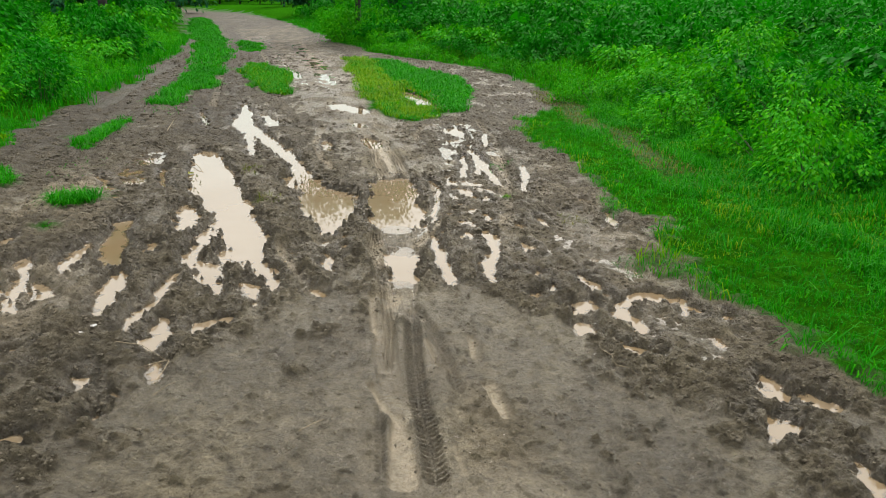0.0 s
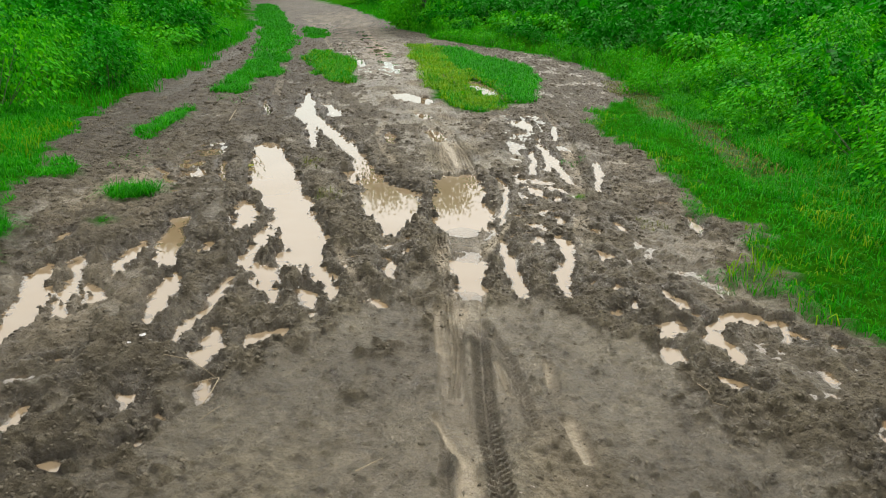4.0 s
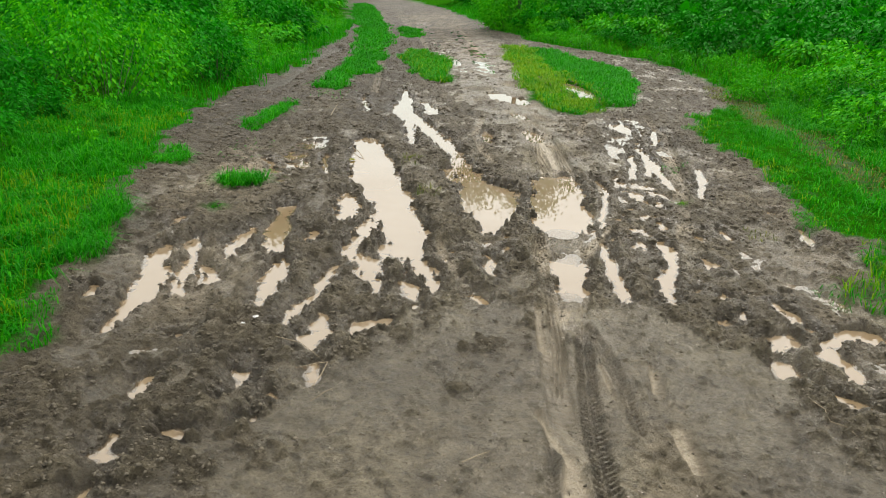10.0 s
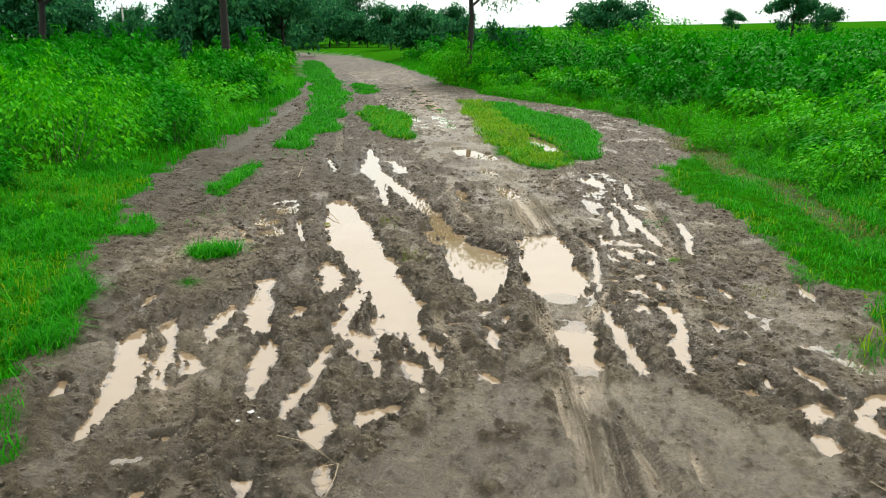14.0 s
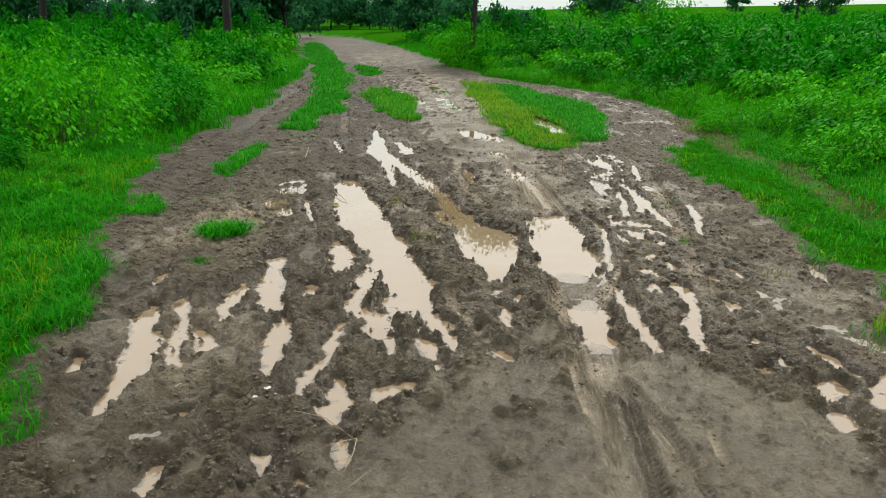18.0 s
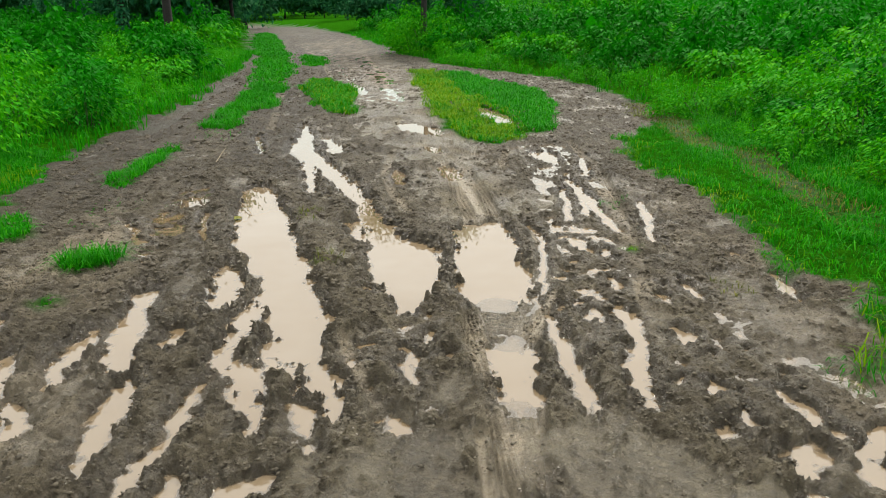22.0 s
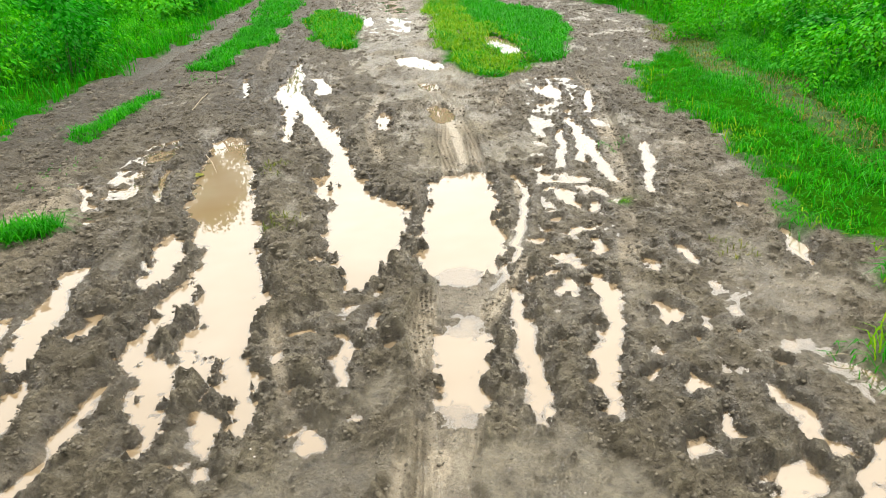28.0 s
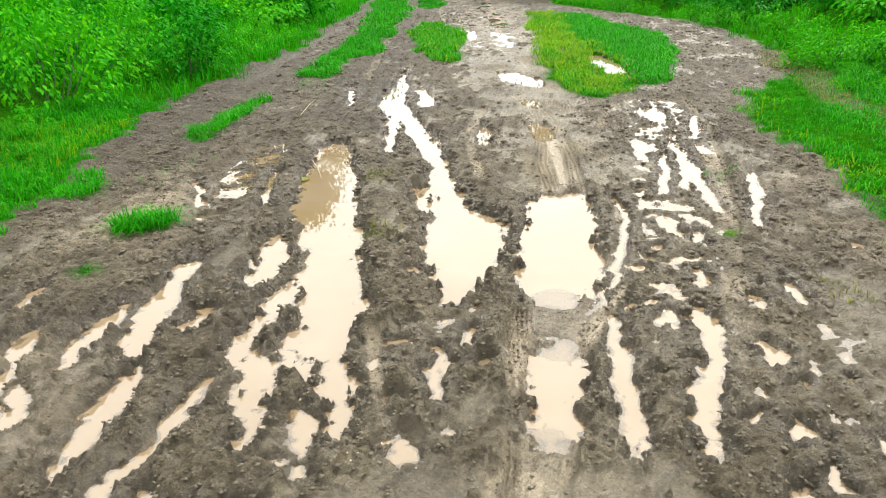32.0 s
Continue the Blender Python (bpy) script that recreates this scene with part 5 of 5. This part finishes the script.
# ---------------------------------------------------------------- trees
def tree(seed, tall, wide, label, leaf_size=0.3, per_clump=110, limbs=9, bare=0.35, girth=0.018, creeper=0):
    r = np.random.RandomState(seed)
    root = new("tree")
    top = np.array([0.06 * tall * (r.rand() - 0.5), 0.06 * tall * (r.rand() - 0.5), tall * 0.72])
    kink = np.array([0.05 * tall * (r.rand() - 0.5), 0.05 * tall * (r.rand() - 0.5), tall * 0.3])
    w = girth * tall
    tubes = [tube([(0, 0, -0.4), (0, 0, 0.2), kink, top], [w * 1.5, w * 1.15, w * 0.85, w * 0.25], 7)]
    ends = [top]
    for k in range(limbs):
        u = bare + (0.95 - bare) * (k + r.rand()) / limbs
        foot = kink + (top - kink) * max(0, (u - 0.3) / 0.7)
        a = k * 2.4 + r.rand()
        reach = wide * (0.55 + 0.5 * r.rand()) * (1.15 - 0.5 * u)
        end = foot + np.array([math.cos(a) * reach, math.sin(a) * reach, tall * (0.05 + 0.2 * r.rand())])
        mid = (foot + end) / 2 + np.array([0, 0, 0.04 * tall])
        tubes.append(tube([foot, mid, end], [w * 0.5, w * 0.3, w * 0.1], 5))
        ends += [end, mid * 0.35 + end * 0.65]
        for s in range(2):
            e2 = mid + (end - mid) * r.rand() + np.array([(r.rand() - 0.5), (r.rand() - 0.5), 0.5 * r.rand()]) * wide * 0.6
            tubes.append(tube([mid, e2], [w * 0.22, w * 0.06], 4))
            ends.append(e2)
    if bare < 0.15:
        for k in range(18):
            a, up, far = k * 2.4 + r.rand(), r.rand(), 0.35 + 0.5 * r.rand()
            far *= math.sqrt(1.05 - up ** 2)
            ends.append(np.array([math.cos(a) * wide * far, math.sin(a) * wide * far, tall * (0.10 + 0.68 * up)]))
    v, f = join_tubes(tubes)
    piece("trunk", mesh_from("trunk", v, f, BARK), root, "dark rough trunk with bent limbs")
    cs = []
    for e in ends:
        n = int(per_clump * (0.5 + r.rand()))
        q = r.normal(size=(n, 3)) * np.array([0.17, 0.17, 0.10]) * wide * (0.7 + 0.6 * r.rand())
        cs.append(e + q)
    c = np.concatenate(cs)
    v, f = leaf_quads(c, r.rand(len(c), 3) - (0.5, 0.5, 0.75), leaf_size, 0.55, seed)
    piece("crown", mesh_from("crown", v, f, TREE_LEAF), root)
    if creeper:
        u, a = r.rand(creeper), r.rand(creeper) * 6.28
        way = np.stack([np.cos(a), np.sin(a), -0.6 - 0.5 * r.rand(creeper)], -1)
        spine = np.outer(u, kink * 1.15) + np.stack([np.cos(a), np.sin(a), 0 * a], -1) * (w * (1.1 + 0.8 * r.rand(creeper)))[:, None]
        v, f = leaf_quads(spine, way, 0.26, 0.8, seed + 1)
        piece("creeper", mesh_from("creeper", v, f, TREE_LEAF), root, "green creeper leaves climbing the trunk")
    return tagged(root, label, "tree", group="trees along the fields")


def at_bearing(deg, dist):
    """A place that many degrees right of straight ahead, at that distance."""
    return math.sin(radians(deg)) * dist, math.cos(radians(deg)) * dist


def stand(ob, x, y, scale=1.0, turn=0.0):
    ob.matrix_basis = pose(x, y, float(ground_at(np.array([x]), np.array([y]))[0]), rz=turn) @ Matrix.Scale(scale, 4)
    return ob


TREES = [tree(101, 13.5, 4.6, "tall spreading dark green tree beside the track", 0.27, 210, 13, 0.2),
         tree(102, 12.5, 5.2, "broad dark tree with a forked trunk", 0.42, 120, 12, 0.16),
         tree(103, 10.0, 4.4, "rounded dense field tree", 0.62, 80, 10, 0.1),
         tree(104, 8.0, 3.6, "slender feathery tree with thin foliage", 0.30, 110, 10, 0.2),
         tree(105, 5.0, 3.0, "low dense dark green tree in the hedge", 0.42, 80, 9, 0.05),
         tree(106, 13.5, 2.3, "tall narrow dark tree beside the track", 0.19, 190, 13, 0.22, 0.014),
         tree(107, 13.0, 4.4, "tall dark tree with hanging branches by the track", 0.24, 200, 14, 0.36, 0.014),
         tree(108, 13.5, 2.6, "tall tree with a trunk clad in green creeper", 0.22, 150, 12, 0.26, 0.016, 700)]
# kind, degrees right of the track's line, distance, scale
PLACES = [(5, -18.4, 36, 0.95), (7, -21.3, 30, 0.58), (2, -24.3, 105, 0.55), (0, -30.2, 38, 0.6), (3, -14.2, 50, 0.85), (2, -6.3, 90, 0.55), (6, -0.7, 30, 0.63), (4, 1.9, 36, 0.4), (4, -4.4, 62, 0.75), (2, -39, 110, 0.9), (2, -42, 120, 0.8), (2, -46, 105, 0.9), (4, -40.5, 100, 1.2), (4, -44.5, 95, 1.1), (4, -48, 90, 1.2), (1, -50, 100, 1.0),
          (2, -3.4, 70, 0.42), (2, 9.6, 85, 0.55), (2, 22.0, 130, 0.8), (2, 24.0, 135, 0.5), (1, 28.6, 110, 1.0),
          (2, 33, 150, 0.8), (2, -1.5, 120, 0.6), (2, -13.5, 80, 0.75), (2, -18.6, 75, 0.7), (2, -28.6, 90, 0.7), (2, 18.2, 180, 0.5), (2, -36, 90, 0.8),
          (4, -17.2, 52, 1.0), (4, -19.2, 46, 0.9), (4, -20.6, 52, 0.8), (4, -25, 44, 0.42), (4, -22.6, 60, 0.5), (4, -28, 56, 0.7), (4, -31, 60, 1.0), (4, -15.6, 66, 1.0),
          (4, -1.2, 64, 0.6), (4, 11.5, 90, 0.9), (4, 8.2, 95, 0.9), (4, -18.5, 75, 1.2),
          (4, -15.0, 118, 1.1), (4, -13.5, 116, 1.2), (4, -12.2, 112, 1.0), (4, -10.8, 112, 1.2), (4, -9.4, 110, 1.0), (4, -8.0, 108, 0.8), (4, -6.5, 106, 0.7), (4, -5, 100, 0.6),
          (3, -12.8, 122, 1.5), (2, -10.2, 130, 1.0), (2, -14.6, 128, 1.1), (3, -8.6, 125, 1.2)]
seen_kinds = set()
for n, (kind, deg, dist, scale) in enumerate(PLACES):
    x, y = at_bearing(deg, dist)
    ob = TREES[kind] if kind not in seen_kinds else copy_thing(TREES[kind], Matrix.Identity(4))
    seen_kinds.add(kind)
    stand(ob, x, y, scale, n * 67.0)

for deg, dist, sc in ((5.6, 40, 1.9), (6.9, 42, 2.0), (4.0, 38, 1.3), (2.4, 40, 1.6), (12.4, 33, 2.0), (13.2, 34, 2.4)):
    x, y = at_bearing(deg, dist)
    plant(5, x, y, sc, np.random.RandomState(int(deg * 10)))


# ---------------------------------------------------------------- crumbs of earth and grit on the mud
def crumbs(name, x, y, size, material, label, seed):
    """Small uneven eight-faced lumps half sunk in the ground."""
    r = np.random.RandomState(seed)
    n = len(x)
    s = size * (0.4 + 1.2 * r.rand(n) ** 2)
    base = np.array([(1, 0, 0), (0, 1, 0), (-1, 0, 0), (0, -1, 0), (0, 0, 1), (0, 0, -1)], float)
    a = r.rand(n) * 6.28
    v = base[None] * (0.35 + 1.1 * r.rand(n, 6, 1)) * s[:, None, None] * np.array([1.15, 1, 0.62])
    rot = np.stack([np.cos(a)[:, None] * v[..., 0] - np.sin(a)[:, None] * v[..., 1], np.sin(a)[:, None] * v[..., 0] + np.cos(a)[:, None] * v[..., 1], v[..., 2]], -1)
    rot += np.stack([x, y, ground_at(x, y) - s * 0.28], -1)[:, None]
    faces = np.array([(0, 1, 4), (1, 2, 4), (2, 3, 4), (3, 0, 4), (1, 0, 5), (2, 1, 5), (3, 2, 5), (0, 3, 5)])
    f = (np.arange(n)[:, None, None] * 6 + faces[None]).reshape(-1, 3)
    tagged(new(name, mesh_from(name, rot.reshape(-1, 3), f, material)), label, "gravel" if "grit" in name else "mud", kind="stuff")


on_track = lambda x, y: (left_out(x, y) < -0.05) & (right_out(x, y) < -0.05) & (ground_at(x, y) > LEVEL + 0.008)
def dug_up(x, y, u):
    """Where clods lie: on broken mud, clear of the water."""
    ch_ = churned(x, y)
    return on_track(x, y) & (u < 0.15 + 0.85 * lumps(x, y, ch_)[2] * smooth(0.1, 0.5, ch_))


for count, x0, x1, y0, y1, size, says, seed in ((26000, -2.3, 2.3, 1.4, 4.3, 0.0088, "dark crumbs of broken mud strewn over the track", 92), (30000, -3.8, 2.4, 4.3, 8.5, 0.015, "coarse dark clods of mud between the puddles", 97),
                                                (22000, -5.8, 3.3, 8.5, 22, 0.032, "dark clods of mud along the far wheel ways", 98)):
    cx, cy = scatter(count, x0, x1, y0, y1, dug_up, seed)
    crumbs("mud_crumbs", cx, cy, size, SOIL, says, seed + 1)
cx, cy = scatter(4500, -1.5, 1.8, 1.5, 3.6, lambda x, y, u: on_track(x, y) & (churned(x, y) < 0.6) & (vnoise(x, y, 0.25, 94) > 0.5), 95)
crumbs("pale_grit", cx, cy, 0.0035, PEBBLE, "pale grit and tiny pebbles trodden into the mud", 96)


def straw(x0, y0, x1, y1, thick, label, lift=0.012):
    """A dry stalk lying on the mud, bent a little."""
    z0, z1 = (float(ground_at(np.array([x]), np.array([y]))[0]) + lift for x, y in ((x0, y0), (x1, y1)))
    zm = max(z0, z1) + 0.006
    v, f = tube([(x0, y0, z0), ((x0 + x1) / 2 + 0.01, (y0 + y1) / 2, zm), (x1, y1, z1)], [thick, thick * 0.9, thick * 0.5], 5)
    tagged(new("straw", mesh_from("straw", v, f, TWIG, True)), label, "straw", group="stalks on the mud")


straw(-0.92, 2.56, -0.67, 2.45, 0.0021, "long dry stalk lying across a muddy hollow")
straw(-0.65, 2.43, -0.66, 2.21, 0.0021, "dry stalk leaning into a muddy hollow")
straw(-0.65, 2.43, -0.77, 2.36, 0.0017, "thin dry stalk beside a muddy hollow")
straw(-0.63, 2.10, -0.56, 2.19, 0.0017, "thin straw on the mud")
straw(1.32, 2.40, 1.34, 2.27, 0.0017, "thin dry stalk on wet mud")
straw(1.34, 2.27, 1.40, 2.16, 0.0017, "thin dry stalk on wet mud")
straw(-0.02, 1.79, 0.07, 1.86, 0.002, "thin straw on the mud")
straw(-2.14, 8.24, -2.31, 9.23, 0.0045, "dry stalk standing out of the rut")
straw(1.76, 3.68, 1.86, 3.65, 0.0017, "thin dry stalk beside the verge")
straw(-0.51, 6.65, -0.29, 6.03, 0.005, "bent thin branch lying by a puddle")
straw(-1.62, 6.93, -1.26, 6.22, 0.004, "thin dark stick lying across a puddle", 0.02)


def fallen_leaf(x, y, size, turn):
    """A folded oval leaf with its stalk, afloat on the water."""
    root = new("fallen_leaf")
    bm = bmesh.new()
    rib, left, right = [], [], []
    for k in range(7):
        u = k / 6
        half = 0.36 * size * math.sin(math.pi * min(0.97, u * 0.9 + 0.06)) ** 0.8
        rib.append(bm.verts.new(((u - 0.5) * size, 0, 0.01 * size)))
        left.append(bm.verts.new(((u - 0.5) * size, half, 0.16 * size * math.sin(2.5 * u))))
        right.append(bm.verts.new(((u - 0.5) * size, -half, 0.10 * size * math.sin(2.2 * u + 0.4))))
    for k in range(6):
        bm.faces.new((rib[k], rib[k + 1], left[k + 1], left[k]))
        bm.faces.new((right[k], right[k + 1], rib[k + 1], rib[k]))
    bmesh.ops.solidify(bm, geom=bm.faces[:], thickness=0.0012)
    part("blade", bm, FALLEN, root)
    v, f = tube([(-0.5 * size, 0, 0.01 * size), (-0.7 * size, 0.03 * size, 0.03 * size), (-0.85 * size, 0.08 * size, 0.02 * size)], [0.0015, 0.0013, 0.001], 4)
    piece("stalk", mesh_from("stalk", v, f, TWIG), root)
    root.matrix_basis = pose(x, y, LEVEL + 0.003, rz=turn)
    tagged(root, "yellow-green fallen leaf floating on a muddy puddle", "leaf")


fallen_leaf(-1.46, 6.30, 0.11, 35)

# thin tufts that sprout from the trodden mud
for spot, tall, material, says, seed in (((-0.86, 6.23, .10), 0.07, STRAW_GRASS, "thin tuft of dry grass in the mud", 41), ((-0.58, 5.14, .09), 0.06, STRAW_GRASS, "sparse dry grass sprouting from mud", 42),
                                         ((1.89, 3.61, .10), 0.06, GRASS, "thin green grass sprig lying on the mud", 43), ((1.75, 4.65, .09), 0.04, STRAW_GRASS, "sparse grass sprig on the mud", 44),
                                         ((-2.44, 6.29, .22), 0.04, GRASS, "thin scatter of green seedlings on the mud", 45), ((1.52, 6.6, .12), 0.04, GRASS, "few green grass seedlings in a hoof mark", 46),
                                         ((-2.62, 10.2, .25), 0.06, GRASS, "thin scatter of grass between wheel ways", 47)):
    x, y = scatter(46, spot[0] - spot[2], spot[0] + spot[2], spot[1] - spot[2] * 1.6, spot[1] + spot[2] * 1.6, lambda x, y, u: ground_at(x, y) > LEVEL, seed)
    grass("grass_tuft", x, y, tall, 0.004 + 0.0004 * spot[1], material, says, seed, 1.2)


def scrap(x, y, size, seed, label):
    """A crumpled bit of thin white plastic film on the mud."""
    r = np.random.RandomState(seed)
    bm = bmesh.new()
    bmesh.ops.create_grid(bm, x_segments=7, y_segments=6, size=size)
    for q in bm.verts:
        q.co.x *= 1.4
        q.co += Vector((r.rand() - 0.5, r.rand() - 0.5, 1.2 * r.rand())) * size * 0.45
    bmesh.ops.solidify(bm, geom=bm.faces[:], thickness=0.0015)
    me = bpy.data.meshes.new("plastic_scrap")
    bm.to_mesh(me)
    bm.free()
    me.materials.append(FILM)
    ob = new("plastic_scrap", me)
    ob.matrix_basis = pose(x, y, float(ground_at(np.array([x]), np.array([y]))[0]) + 0.004, rz=r.rand() * 360)
    tagged(ob, label, "litter")


scrap(-1.06, 2.75, 0.012, 3, "crumpled white plastic film lying in mud")
scrap(-1.08, 2.75, 0.009, 4, "small white plastic scrap lying on mud")
scrap(-1.11, 2.66, 0.008, 5, "tiny white plastic scrap lying on mud")


def pole(deg, dist, tall):
    """A tapered concrete power pole with a cross-arm and insulators."""
    x, y = at_bearing(deg, dist)
    root = new("utility_pole")
    v, f = tube([(0, 0, -0.5), (0, 0, tall * 0.5), (0, 0, tall)], [0.16, 0.13, 0.09], 8)
    piece("shaft", mesh_from("shaft", v, f, CONCRETE), root)
    v, f = tube([(-0.9, 0, tall - 0.5), (0.9, 0, tall - 0.5)], [0.05, 0.05], 4)
    piece("cross_arm", mesh_from("cross_arm", v, f, BARK), root, "dark steel cross-arm")
    for k in (-0.8, 0.0, 0.8):
        v, f = tube([(k, 0, tall - 0.45), (k, 0, tall - 0.3), (k, 0, tall - 0.2)], [0.05, 0.06, 0.02], 6)
        piece("insulator", mesh_from("insulator", v, f, PEBBLE), root, "pale ceramic insulator")
    root.matrix_basis = pose(x, y, float(ground_at(np.array([x]), np.array([y]))[0]), rz=deg)
    tagged(root, "slim pale concrete power pole in the field", "pole", group="poles")


pole(-24.9, 95, 4.8)
pole(-44.0, 55, 8.5)
